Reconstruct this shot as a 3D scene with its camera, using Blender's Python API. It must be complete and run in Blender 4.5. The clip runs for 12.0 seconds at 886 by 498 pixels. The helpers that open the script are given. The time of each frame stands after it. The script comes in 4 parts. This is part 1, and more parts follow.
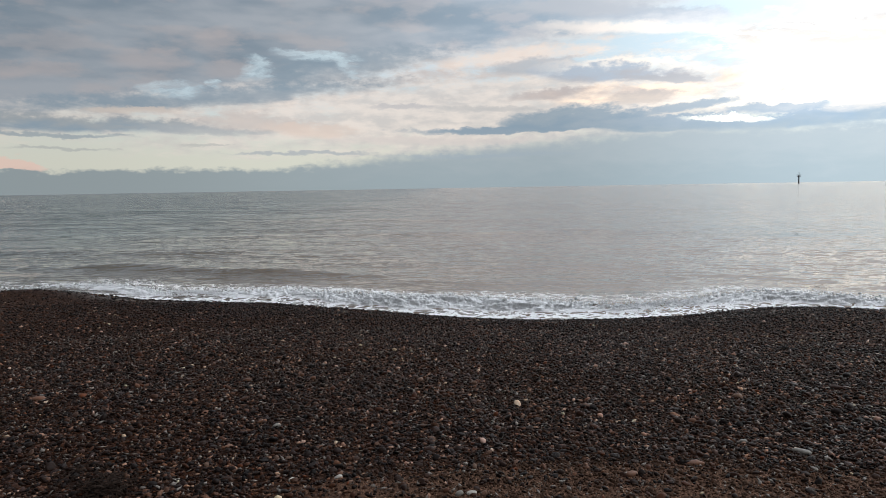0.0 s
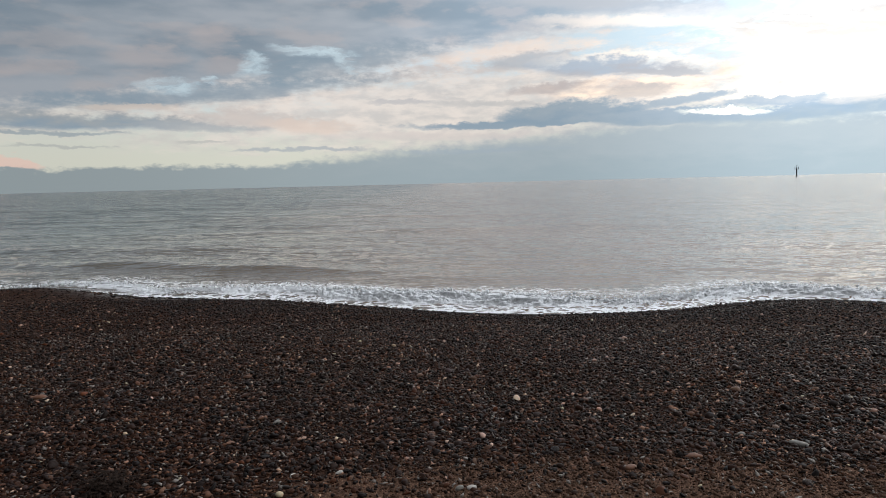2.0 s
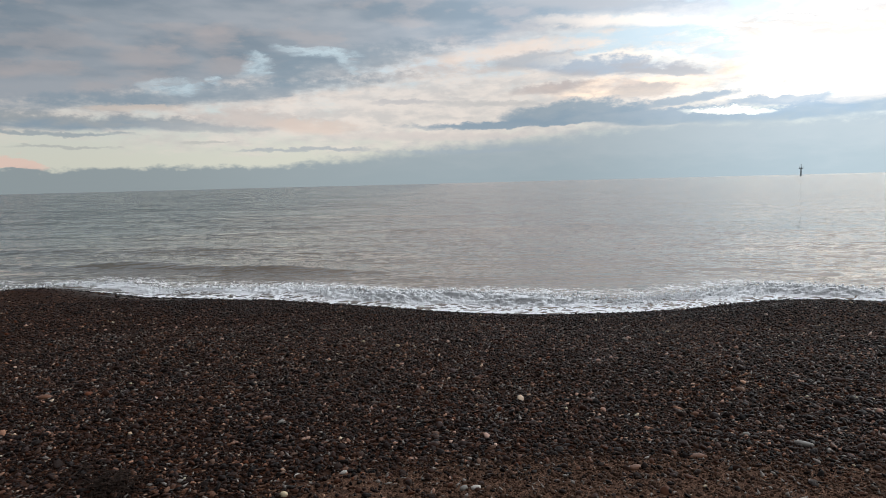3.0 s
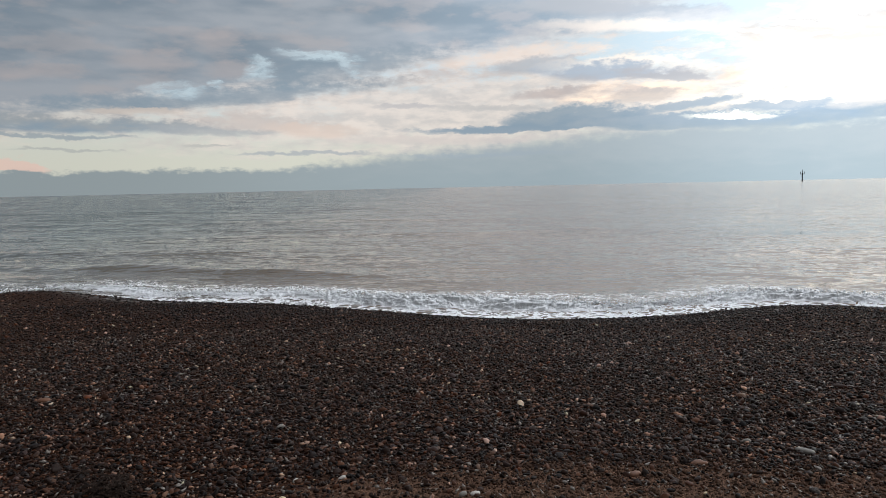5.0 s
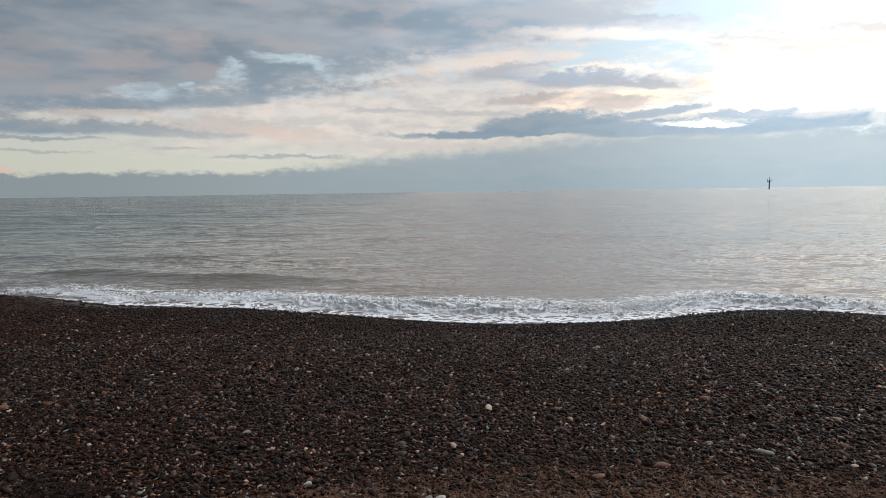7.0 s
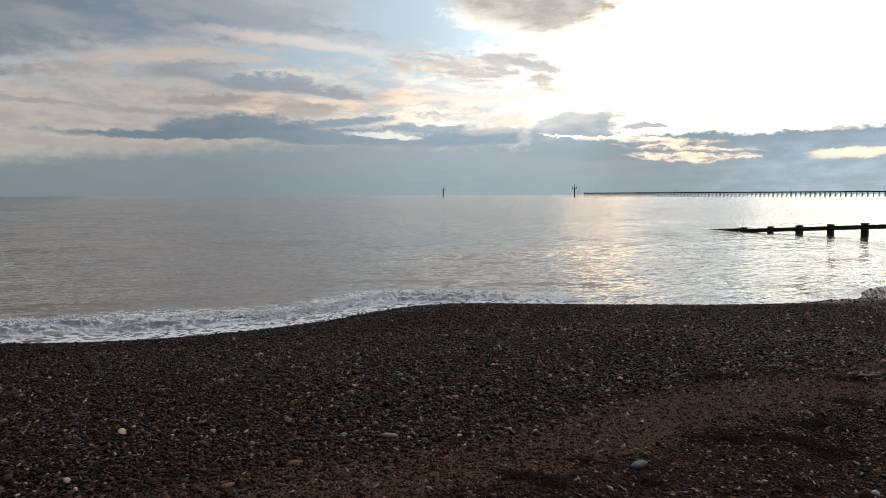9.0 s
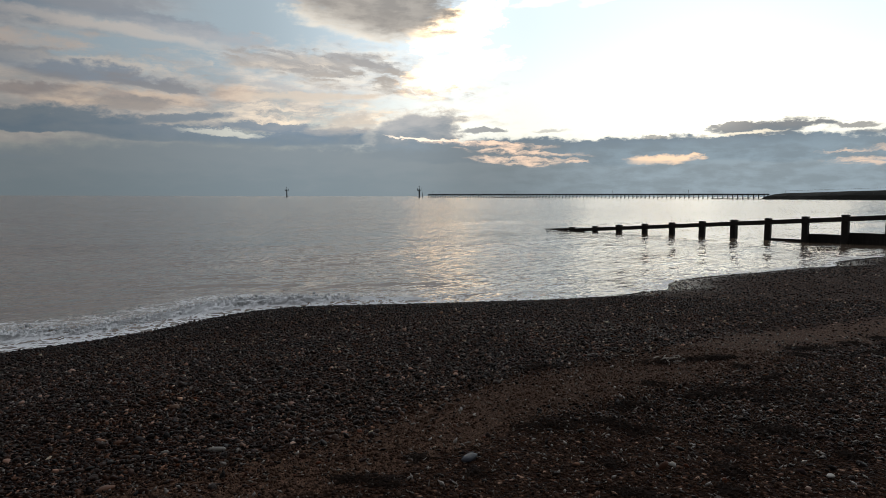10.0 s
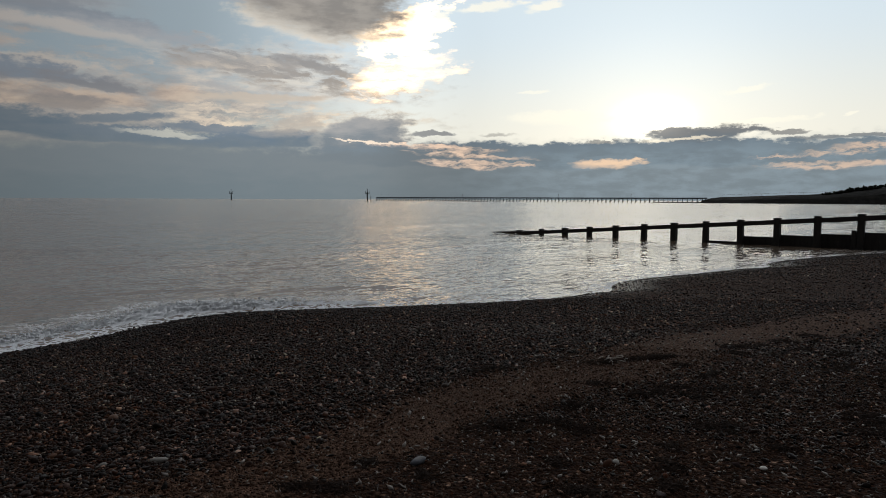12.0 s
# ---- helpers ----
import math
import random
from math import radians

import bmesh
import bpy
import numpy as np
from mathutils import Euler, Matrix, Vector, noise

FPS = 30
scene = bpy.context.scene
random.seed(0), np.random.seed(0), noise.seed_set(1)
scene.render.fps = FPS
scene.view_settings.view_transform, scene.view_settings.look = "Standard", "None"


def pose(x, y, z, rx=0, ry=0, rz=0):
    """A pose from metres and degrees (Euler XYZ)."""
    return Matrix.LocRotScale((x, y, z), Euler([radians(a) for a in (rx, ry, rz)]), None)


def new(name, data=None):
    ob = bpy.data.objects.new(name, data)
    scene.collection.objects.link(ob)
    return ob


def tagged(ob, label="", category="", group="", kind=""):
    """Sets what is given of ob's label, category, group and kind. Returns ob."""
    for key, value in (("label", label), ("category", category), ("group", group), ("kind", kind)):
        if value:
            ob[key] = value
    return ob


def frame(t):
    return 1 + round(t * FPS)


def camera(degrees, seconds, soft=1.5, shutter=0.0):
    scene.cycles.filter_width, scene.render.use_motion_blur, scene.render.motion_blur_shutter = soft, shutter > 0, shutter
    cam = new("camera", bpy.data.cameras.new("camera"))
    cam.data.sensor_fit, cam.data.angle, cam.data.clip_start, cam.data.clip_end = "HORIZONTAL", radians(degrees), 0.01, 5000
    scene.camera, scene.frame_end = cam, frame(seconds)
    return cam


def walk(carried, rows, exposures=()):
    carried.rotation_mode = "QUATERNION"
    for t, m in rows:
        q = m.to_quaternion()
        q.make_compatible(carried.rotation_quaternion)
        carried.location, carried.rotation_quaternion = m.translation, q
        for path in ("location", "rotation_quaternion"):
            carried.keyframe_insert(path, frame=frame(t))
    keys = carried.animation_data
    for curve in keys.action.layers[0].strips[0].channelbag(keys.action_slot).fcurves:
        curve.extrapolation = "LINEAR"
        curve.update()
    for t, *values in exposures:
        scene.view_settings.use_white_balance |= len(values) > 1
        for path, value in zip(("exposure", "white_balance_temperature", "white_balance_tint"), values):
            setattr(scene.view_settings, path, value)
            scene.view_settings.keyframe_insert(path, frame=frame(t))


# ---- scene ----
LENS = 68.4
EYE = 2.3  # the eye over the sea's level
cam = camera(LENS, 12.0, soft=0.75)
ROWS = [
    (0.0, 0.000, 0.000, 0.000, -0.00, -5.36, 0.95),
    (0.5, 0.002, -0.002, 0.001, -0.30, -5.56, 1.13),
    (1.0, 0.000, -0.001, 0.000, -0.06, -5.65, 1.21),
    (1.5, -0.002, -0.007, 0.003, 0.04, -5.70, 1.27),
    (2.0, -0.000, -0.016, 0.008, -0.17, -5.78, 1.36),
    (2.5, -0.006, -0.016, 0.009, -0.16, -5.79, 1.39),
    (3.0, -0.003, -0.015, 0.008, 0.12, -5.77, 1.44),
    (5.0, 0.002, -0.007, 0.011, 0.23, -5.41, 1.23),
    (5.5, 0.006, -0.006, 0.009, -0.11, -5.36, 1.19),
    (6.0, 0.010, -0.004, 0.010, -0.44, -5.27, 1.10),
    (6.5, 0.016, -0.007, 0.010, -0.87, -5.11, 0.96),
    (6.7, 0.018, -0.009, 0.011, -1.06, -5.05, 0.90),
    (8.3, 0.330, -0.108, 0.005, -16.46, -4.83, 0.42),
    (8.5, 0.362, -0.121, 0.005, -20.00, -4.81, 0.34),
    (9.0, 0.431, -0.161, 0.005, -28.45, -4.73, 0.15),
    (9.5, 0.502, -0.175, -0.003, -36.20, -4.69, -0.02),
    (10.0, 0.528, -0.194, 0.002, -41.89, -4.64, -0.13),
    (10.5, 0.513, -0.201, 0.006, -44.64, -4.55, -0.26),
    (11.0, 0.513, -0.202, 0.007, -45.38, -4.50, -0.27),
    (11.5, 0.515, -0.203, 0.008, -45.92, -4.45, -0.25),
    (12.0, 0.520, -0.208, 0.008, -46.41, -4.35, -0.25),
]
EXPOSURES = [(0.0, 0.0), (6.5, 0.0), (8.5, -0.45), (9.0, -0.63), (9.5, -0.92), (10.0, -1.20), (10.5, -1.38), (12.0, -1.54)]
walk(cam, [(t, pose(x, y, EYE + z, 90 + pitch, roll, yaw)) for t, x, y, z, yaw, pitch, roll in ROWS], EXPOSURES)

# ---------------------------------------------------------------- sky and sun
SUN_AZ, SUN_EL = 64.0, 6.6  # degrees from +y towards +x, and above the horizon

sun_data = bpy.data.lights.new("sun", "SUN")
sun_data.energy, sun_data.angle, sun_data.color = 0.12, radians(22), (1.0, 0.86, 0.66)
sun = new("sun", sun_data)
sun.matrix_world = pose(0, 0, 60, 90 - SUN_EL, 0, 180 - SUN_AZ)


class Net:
    """Short forms for building a node tree."""

    def __init__(self, tree):
        self.tree = tree
        tree.nodes.clear()

    def node(self, kind, **inputs):
        n = self.tree.nodes.new(kind)
        for key, value in inputs.items():
            self.put(n.inputs[key.replace("_", " ")], value)
        return n

    def put(self, socket, value):
        if isinstance(value, bpy.types.NodeSocket):
            self.tree.links.new(value, socket)
        elif isinstance(value, tuple) and len(value) == 3 and socket.type == "RGBA":
            socket.default_value = (*value, 1.0)
        else:
            socket.default_value = value

    def math(self, op, *values):
        n = self.tree.nodes.new("ShaderNodeMath")
        n.operation = op
        for s, value in zip(n.inputs, values):
            self.put(s, value)
        return n.outputs[0]

    def vmath(self, op, *values):
        n = self.tree.nodes.new("ShaderNodeVectorMath")
        n.operation = op
        for s, value in zip(n.inputs, values):
            self.put(s, value)
        return n.outputs[0]

    def smooth(self, value, lo, hi, a=0.0, b=1.0):
        n = self.tree.nodes.new("ShaderNodeMapRange")
        n.interpolation_type = "SMOOTHSTEP"
        for s, v in zip(n.inputs[:5], (value, lo, hi, a, b)):
            self.put(s, v)
        return n.outputs[0]

    def mix(self, fac, a, b, kind="MIX"):
        n = self.tree.nodes.new("ShaderNodeMix")
        n.data_type, n.blend_type = "RGBA", kind
        self.put(n.inputs[0], fac), self.put(n.inputs[6], a), self.put(n.inputs[7], b)
        return n.outputs[2]

    def noise(self, vector, scale, detail=4.0, rough=0.55, distort=0.0):
        n = self.tree.nodes.new("ShaderNodeTexNoise")
        self.put(n.inputs["Vector"], vector)
        for key, v in (("Scale", scale), ("Detail", detail), ("Roughness", rough), ("Distortion", distort)):
            n.inputs[key].default_value = v
        return n.outputs["Fac"]

    def xyz(self, x, y, z):
        n = self.tree.nodes.new("ShaderNodeCombineXYZ")
        for s, v in zip(n.inputs, (x, y, z)):
            self.put(s, v)
        return n.outputs[0]

    def ramp(self, fac, stops, constant=False):
        n = self.tree.nodes.new("ShaderNodeValToRGB")
        self.put(n.inputs[0], fac)
        band = n.color_ramp
        band.interpolation = "CONSTANT" if constant else "LINEAR"
        while len(band.elements) < len(stops):
            band.elements.new(0.5)
        for e, (p, c) in zip(band.elements, stops):
            e.position, e.color = p, (*c, 1.0)
        return n.outputs[0]


world = bpy.data.worlds.new("dusk_sky")
scene.world = world
world.use_nodes = True
W = Net(world.node_tree)
way = W.node("ShaderNodeTexCoord").outputs["Generated"]
split = W.node("ShaderNodeSeparateXYZ", Vector=way)
wx, wy, wz = split.outputs
az = W.math("MULTIPLY", W.math("ARCTAN2", wx, wy), 180 / math.pi)
el = W.math("MULTIPLY", W.math("ARCSINE", wz), 180 / math.pi)
# billows at several sizes, drawn out along the horizon
def field(ku, kv, seed, detail=5.0, rough=0.58, distort=0.0, u=None, v=None):
    return W.noise(W.xyz(W.math("MULTIPLY", u or az, ku), W.math("MULTIPLY", v or el, kv), seed), 1.0, detail, rough, distort)


def off(value, gain):
    """A noise value round zero, times gain."""
    return W.math("MULTIPLY", W.math("SUBTRACT", value, 0.5), gain)


def plus(*values):
    total = values[0]
    for value in values[1:]:
        total = W.math("ADD", total, value)
    return total


def both(a, b):
    return W.math("MULTIPLY", a, b)


def scaled(colour, amount):
    n = W.tree.nodes.new("ShaderNodeVectorMath")
    n.operation = "SCALE"
    W.put(n.inputs[0], colour)
    W.put(n.inputs["Scale"], amount)
    return n.outputs[0]


billow, billow2 = field(0.13, 0.45, 3.1, 5.0, 0.6), field(0.16, 0.50, 9.7, 5.0, 0.6)
wisp, puff = field(0.34, 1.25, 5.3, 6.0, 0.58, 0.2), field(0.95, 1.7, 1.3, 6.0, 0.6)
U = plus(az, off(billow, 4.5), off(wisp, 2.6), off(puff, 1.0))
V = plus(el, off(billow2, 1.1), off(puff, 0.75))
frill = plus(off(wisp, 1.6), off(puff, 1.1))
tuft = off(field(0.34, 1.10, 7.9, 5.0, 0.55, 0.2), 1.0)
grain = W.smooth(plus(tuft, off(puff, 0.35)), -0.17, 0.17)
# streaks that rise towards the sun's side, and others that sink
rising = field(0.30, 1.5, 21.0, 8.0, 0.60, 0.2, U, plus(V, W.math("MULTIPLY", az, -0.05)))
sinking = field(0.30, 1.35, 27.0, 8.0, 0.60, 0.3, U, plus(V, W.math("MULTIPLY", az, 0.16)))
torn, torn_down = W.smooth(rising, 0.38, 0.60, 0.03, 1.0), W.smooth(sinking, 0.38, 0.60, 0.03, 1.0)
fine_torn = W.smooth(field(0.6, 2.6, 33.0, 6.0, 0.6, 0.2, U, V), 0.36, 0.62, 0.0, 1.0)

# the glow round the veiled sun
su, sv = W.math("SUBTRACT", az, SUN_AZ), W.math("SUBTRACT", el, SUN_EL)
far2 = W.math("ADD", both(su, su), W.math("MULTIPLY", both(sv, sv), 3.2))
near_glow = W.math("EXPONENT", W.math("DIVIDE", far2, -5.0))
mid_glow = W.math("EXPONENT", W.math("DIVIDE", W.math("ADD", both(su, su), W.math("MULTIPLY", both(sv, sv), 1.3)), -95.0))
wide_glow = W.math("EXPONENT", W.math("DIVIDE", far2, -650.0))

# clear air: greenish cream low on the shaded side, pale blue higher, bright towards the sun
nishita = W.node("ShaderNodeTexSky")
nishita.sky_type, nishita.sun_disc = "NISHITA", False
nishita.sun_elevation, nishita.sun_rotation = radians(SUN_EL), radians(SUN_AZ)
nishita.dust_density = 2.0
air = W.mix(W.smooth(el, 2.0, 11.0), (0.66, 0.67, 0.585), (0.58, 0.71, 0.80))
sunward = W.mix(W.smooth(el, 4.0, 15.0), (2.26, 2.24, 2.00), (1.80, 2.10, 2.30))
sky = W.mix(W.smooth(az, 25.0, 52.0), air, sunward)
sky = W.mix(1.0, sky, scaled(nishita.outputs[0], 0.004), "ADD")
sky = W.mix(1.0, sky, scaled((1.0, 0.96, 0.80), W.math("MULTIPLY", mid_glow, 0.50)), "ADD")
sky = W.mix(1.0, sky, scaled((1.0, 0.93, 0.74), W.math("MULTIPLY", near_glow, 3.2)), "ADD")


def cloud(u, v, a, b, tilt=0.0, soft=0.6, ragged=1.4, flat=1.0, mask=None):
    """A cloud's cover: an ellipse of half-axes a and b degrees round (u, v), torn by the billows; flat: how far down its underside reaches."""
    du = W.math("SUBTRACT", U, u)
    dv = W.math("SUBTRACT", W.math("SUBTRACT", V, v), W.math("MULTIPLY", du, tilt))
    p, q = W.math("DIVIDE", du, a), W.math("MAXIMUM", W.math("DIVIDE", dv, b), W.math("DIVIDE", dv, -b * flat))
    r = plus(both(p, p), both(q, q), W.math("MULTIPLY", frill, ragged))
    cover = W.smooth(r, 1.0 + soft, 1.0 - soft)
    return both(cover, mask) if mask is not None else cover


def shaded(v, b, low, high):
    """A cloud's tone from its underside to its top, mottled."""
    k = W.math("ADD", W.math("DIVIDE", W.math("SUBTRACT", V, v), b), W.math("MULTIPLY", tuft, 4.0))
    return W.mix(W.smooth(k, -1.0, 1.0), low, high)


def along(low, high, a0, a1):
    """A tone that changes from one bearing to another."""
    return W.mix(W.smooth(az, a0, a1), low, high)


def lay(cover, colour, amount=1.0):
    global sky
    sky = W.mix(both(cover, amount) if amount != 1.0 else cover, sky, colour)


DARK, ROSE = (0.200, 0.262, 0.325), (0.47, 0.425, 0.425)
PEACH, BLUE = (0.98, 0.80, 0.68), (0.265, 0.350, 0.430)
broad = field(0.07, 0.32, 31.0, 3.0, 0.5)

# thin cream veil over the open sea and a brighter one towards the sun
lay(cloud(2, 6.6, 27, 3.4, 0.03, 0.8, 1.6), W.mix(grain, (0.62, 0.585, 0.565), (0.82, 0.735, 0.675)), 0.85)
lay(cloud(22, 8.4, 15, 3.0, 0.04, 0.8, 1.6, 1.0, torn), W.mix(grain, (0.74, 0.70, 0.68), (1.12, 0.98, 0.85)), 0.42)
lay(cloud(33, 6.6, 12, 1.2, 0.0, 0.8, 1.6, 1.0, torn), W.mix(grain, (1.05, 0.95, 0.84), (1.75, 1.45, 1.10)), 0.8)

# the high grey deck with its slanting lower edge
edge = W.math("SUBTRACT", V, plus(10.9, W.math("MULTIPLY", U, 0.165), W.math("MULTIPLY", frill, 2.0)))
deck_end = W.smooth(U, 25.0, 9.0)
deck = W.mix(W.smooth(plus(broad, W.math("MULTIPLY", tuft, 0.16)), 0.36, 0.64), DARK, (0.345, 0.385, 0.435))
deck = W.mix(both(W.smooth(field(0.22, 0.6, 14.2, 4.0, 0.55), 0.48, 0.66), 0.36), deck, ROSE)
deck = scaled(deck, W.smooth(az, -14.0, 14.0, 1.0, 1.75))
lay(both(W.smooth(edge, -2.4, 0.4), deck_end), W.mix(grain, (0.66, 0.57, 0.53), PEACH), 0.55)
lay(both(W.smooth(edge, -1.3, 1.5), deck_end), deck, 0.95)
# bluer underside along its edge, and rosy patches
lay(cloud(-19, 7.7, 14, 0.75, 0.09, 0.9, 1.6), (0.245, 0.330, 0.405), 0.75)
lay(cloud(-9, 10.2, 9, 1.2, 0.10, 0.9, 1.6), (0.255, 0.335, 0.405), 0.6)
for u, v, a, b in ((-24, 10.3, 3.0, 0.7), (-18.5, 11.9, 1.6, 0.8), (-18.3, 9.9, 1.8, 0.6), (-32, 9.0, 3.0, 0.6)):
    lay(cloud(u, v, a, b, 0.05, 1.0, 1.4), ROSE, 0.5)
# holes of pale blue in the deck
for u, v, a, b, tilt in ((-10.6, 11.1, 2.3, 0.34, -0.06), (-8.3, 10.4, 1.2, 0.36, -0.5), (-16.0, 9.9, 1.0, 0.62, 0.0), (-21.8, 8.2, 1.6, 0.42, 0.05), (-18.7, 8.75, 0.6, 0.2, -0.3)):
    lay(cloud(u, v, a * 1.25, b * 1.3, tilt, 1.0, 1.6, 1.0, W.smooth(rising, 0.32, 0.62, 0.2, 1.0)), (0.58, 0.71, 0.78), 0.8)
# streaks under the deck
lay(cloud(-25.5, 6.55, 3.2, 0.28, 0.0, 0.9, 1.2), (0.66, 0.58, 0.52), 0.75)
lay(cloud(-30, 5.35, 9.5, 0.62, 0.0, 0.8, 1.2), shaded(5.3, 0.6, BLUE, (0.345, 0.385, 0.415)), 0.92)
lay(cloud(-20, 5.05, 4.5, 0.34, -0.05, 0.9, 1.2), (0.42, 0.45, 0.475), 0.8)
lay(cloud(-31.5, 4.42, 6.0, 0.17, 0.0, 0.8, 0.9), (0.36, 0.415, 0.45), 0.9)
lay(cloud(-30, 3.4, 3.4, 0.12, 0.0, 0.9, 0.9), (0.47, 0.49, 0.475), 0.8)
lay(cloud(-16.0, 5.7, 4.2, 0.62, -0.05, 1.0, 1.6), (0.58, 0.525, 0.50), 0.7)
lay(cloud(-11.5, 5.0, 3.4, 0.55, -0.06, 1.0, 1.5), (0.74, 0.615, 0.54), 0.7)
lay(cloud(-19.5, 3.75, 1.6, 0.14, 0.0, 0.9, 1.0), (0.50, 0.51, 0.49), 0.7)
lay(cloud(-12.0, 3.05, 5.4, 0.17, 0.0, 0.8, 0.9), (0.43, 0.465, 0.49), 0.85)
lay(cloud(-3.2, 7.0, 2.6, 0.20, 0.02, 0.9, 1.0), (0.50, 0.50, 0.52), 0.7)
lay(cloud(4.5, 6.75, 4.2, 0.24, -0.02, 0.9, 1.0), (0.52, 0.52, 0.52), 0.7)
lay(cloud(0.8, 7.4, 1.4, 0.25, -0.2, 0.9, 1.0), (0.60, 0.58, 0.57), 0.6)
lay(cloud(2.0, 9.6, 6.0, 0.6, 0.05, 1.0, 1.6, 1.0, torn), (0.60, 0.545, 0.53), 0.6)
lay(cloud(6.5, 10.9, 7.0, 0.65, 0.07, 1.0, 1.6), PEACH, 0.6)

# heaps over the lens-shaped cloud, cream above and peach below
lay(cloud(8.4, 10.1, 4.0, 0.6, 0.05, 0.8, 1.4), along((0.44, 0.48, 0.53), (0.55, 0.57, 0.61), 4, 14), 0.8)
lay(cloud(14.8, 9.9, 5.2, 0.55, 0.0, 0.9, 1.6), (1.15, 1.03, 0.90), 0.55)
lay(cloud(14.2, 9.2, 5.4, 0.85, -0.06, 0.7, 1.5, 0.8), shaded(9.0, 0.8, (0.46, 0.46, 0.49), (0.42, 0.50, 0.60)), 0.93)
lay(cloud(19.0, 8.55, 2.6, 0.33, -0.10, 0.7, 1.2), (0.46, 0.475, 0.51), 0.85)
lay(cloud(15.0, 7.5, 6.0, 0.7, 0.0, 0.9, 1.8), W.mix(grain, (0.72, 0.61, 0.55), (1.22, 0.96, 0.74)), 0.75)
lay(cloud(8.8, 7.8, 3.2, 0.4, 0.10, 0.9, 1.4), ROSE, 0.7)
lay(cloud(16.5, 7.1, 2.4, 0.45, 0.0, 0.8, 1.6), (0.53, 0.50, 0.49), 0.75)
lay(cloud(24.2, 8.3, 1.8, 0.6, 0.12, 0.9, 1.6), W.mix(grain, (0.82, 0.66, 0.55), (1.25, 0.98, 0.76)), 0.75)
# long grey streaks high up, with cream under them
lay(cloud(17, 12.6, 8.0, 0.5, -0.08, 1.0, 1.2), (1.10, 0.98, 0.88), 0.6)
lay(cloud(18.5, 13.5, 9.5, 0.62, -0.13, 0.9, 1.2), shaded(13.4, 0.6, (0.70, 0.72, 0.76), (0.46, 0.53, 0.62)), 0.88)
lay(cloud(12, 14.6, 7.0, 0.7, -0.04, 0.9, 1.4), (0.54, 0.57, 0.62), 0.7)

lay(cloud(30.5, 11.2, 6.0, 0.6, 0.07, 0.8, 1.5), shaded(11.1, 0.5, (0.58, 0.52, 0.48), (0.35, 0.37, 0.41)), 0.9)

# the broken sheet under the dark heap: grey strands over cream, brighter towards the sun
lay(cloud(35, 10.3, 10.0, 2.3, -0.02, 0.8, 2.0), W.mix(grain, (1.02, 1.00, 0.98), (1.75, 1.52, 1.24)), 0.50)
lay(cloud(33.5, 10.6, 8.6, 1.5, -0.10, 0.6, 2.2, 1.0, torn_down), shaded(10.6, 1.2, (0.74, 0.67, 0.60), (0.57, 0.57, 0.58)), 0.92)
lay(cloud(38.5, 9.5, 4.4, 0.9, -0.12, 0.7, 2.0, 1.0, torn_down), (0.70, 0.64, 0.58), 0.85)
lay(cloud(30, 8.3, 5.5, 0.35, 0.03, 0.9, 1.6), (1.15, 0.98, 0.80), 0.7)
lay(cloud(42.6, 10.4, 4.0, 1.4, 0.22, 0.8, 2.2, 1.0, W.smooth(rising, 0.36, 0.60, 0.20, 1.0)), (6.4, 4.5, 2.75), 0.78)
# the dark heap overhead with its lit rim
lay(cloud(42.8, 14.0, 3.7, 2.0, 0.25, 0.5, 2.4), (6.2, 4.5, 2.8), 0.95)
lay(cloud(35.5, 14.4, 6.0, 1.3, -0.14, 0.6, 1.8), (1.75, 1.50, 1.18), 0.6)
lay(cloud(35.0, 17.5, 8.0, 4.0, -0.20, 0.45, 0.6, 0.95), W.mix(grain, (0.50, 0.47, 0.44), (0.70, 0.65, 0.59)), 0.98)
for u, v, a, b in ((50.4, 16.0, 2.6, 0.42), (55.0, 15.9, 1.5, 0.35), (46.6, 15.4, 0.9, 0.35)):
    lay(cloud(u, v, a, b, 0.1, 0.7, 2.2), (2.75, 2.65, 2.3), 0.8)

# blue-grey lens, heaps and shelf above the horizon
BELLY = along(BLUE, (0.285, 0.395, 0.510), 5, 40)
HEAP = along((0.33, 0.395, 0.45), (0.37, 0.46, 0.56), 5, 35)
lay(cloud(9.5, 5.0, 12.5, 0.34, 0.015, 0.5, 0.7), BELLY, 0.95)
lay(cloud(11.8, 5.35, 6.6, 1.35, 0.0, 0.5, 1.1, 0.42), shaded(5.6, 1.2, BELLY, HEAP))
lay(cloud(19.2, 5.05, 8.0, 0.62, 0.0, 0.5, 1.0), shaded(5.0, 0.6, BELLY, HEAP))
lay(cloud(20.6, 6.25, 3.8, 0.34, 0.06, 0.6, 1.2), HEAP, 0.9)
lay(cloud(27.5, 5.8, 4.5, 0.30, 0.0, 0.6, 1.2), HEAP, 0.9)
lay(cloud(31.0, 4.9, 10.5, 0.72, 0.02, 0.5, 1.0), shaded(4.9, 0.7, BELLY, HEAP))
lay(cloud(23.6, 5.22, 3.6, 0.24, -0.02, 0.5, 0.8), along((0.92, 0.93, 0.86), (1.15, 1.15, 1.02), 20, 28), 0.95)
lay(cloud(33.5, 5.9, 2.6, 0.7, 0.1, 0.8, 1.8), (0.95, 0.85, 0.74), 0.7)
lay(cloud(39.6, 4.9, 4.6, 2.5, 0.10, 0.3, 0.9, 0.5), (1.35, 1.25, 1.08), 0.8)
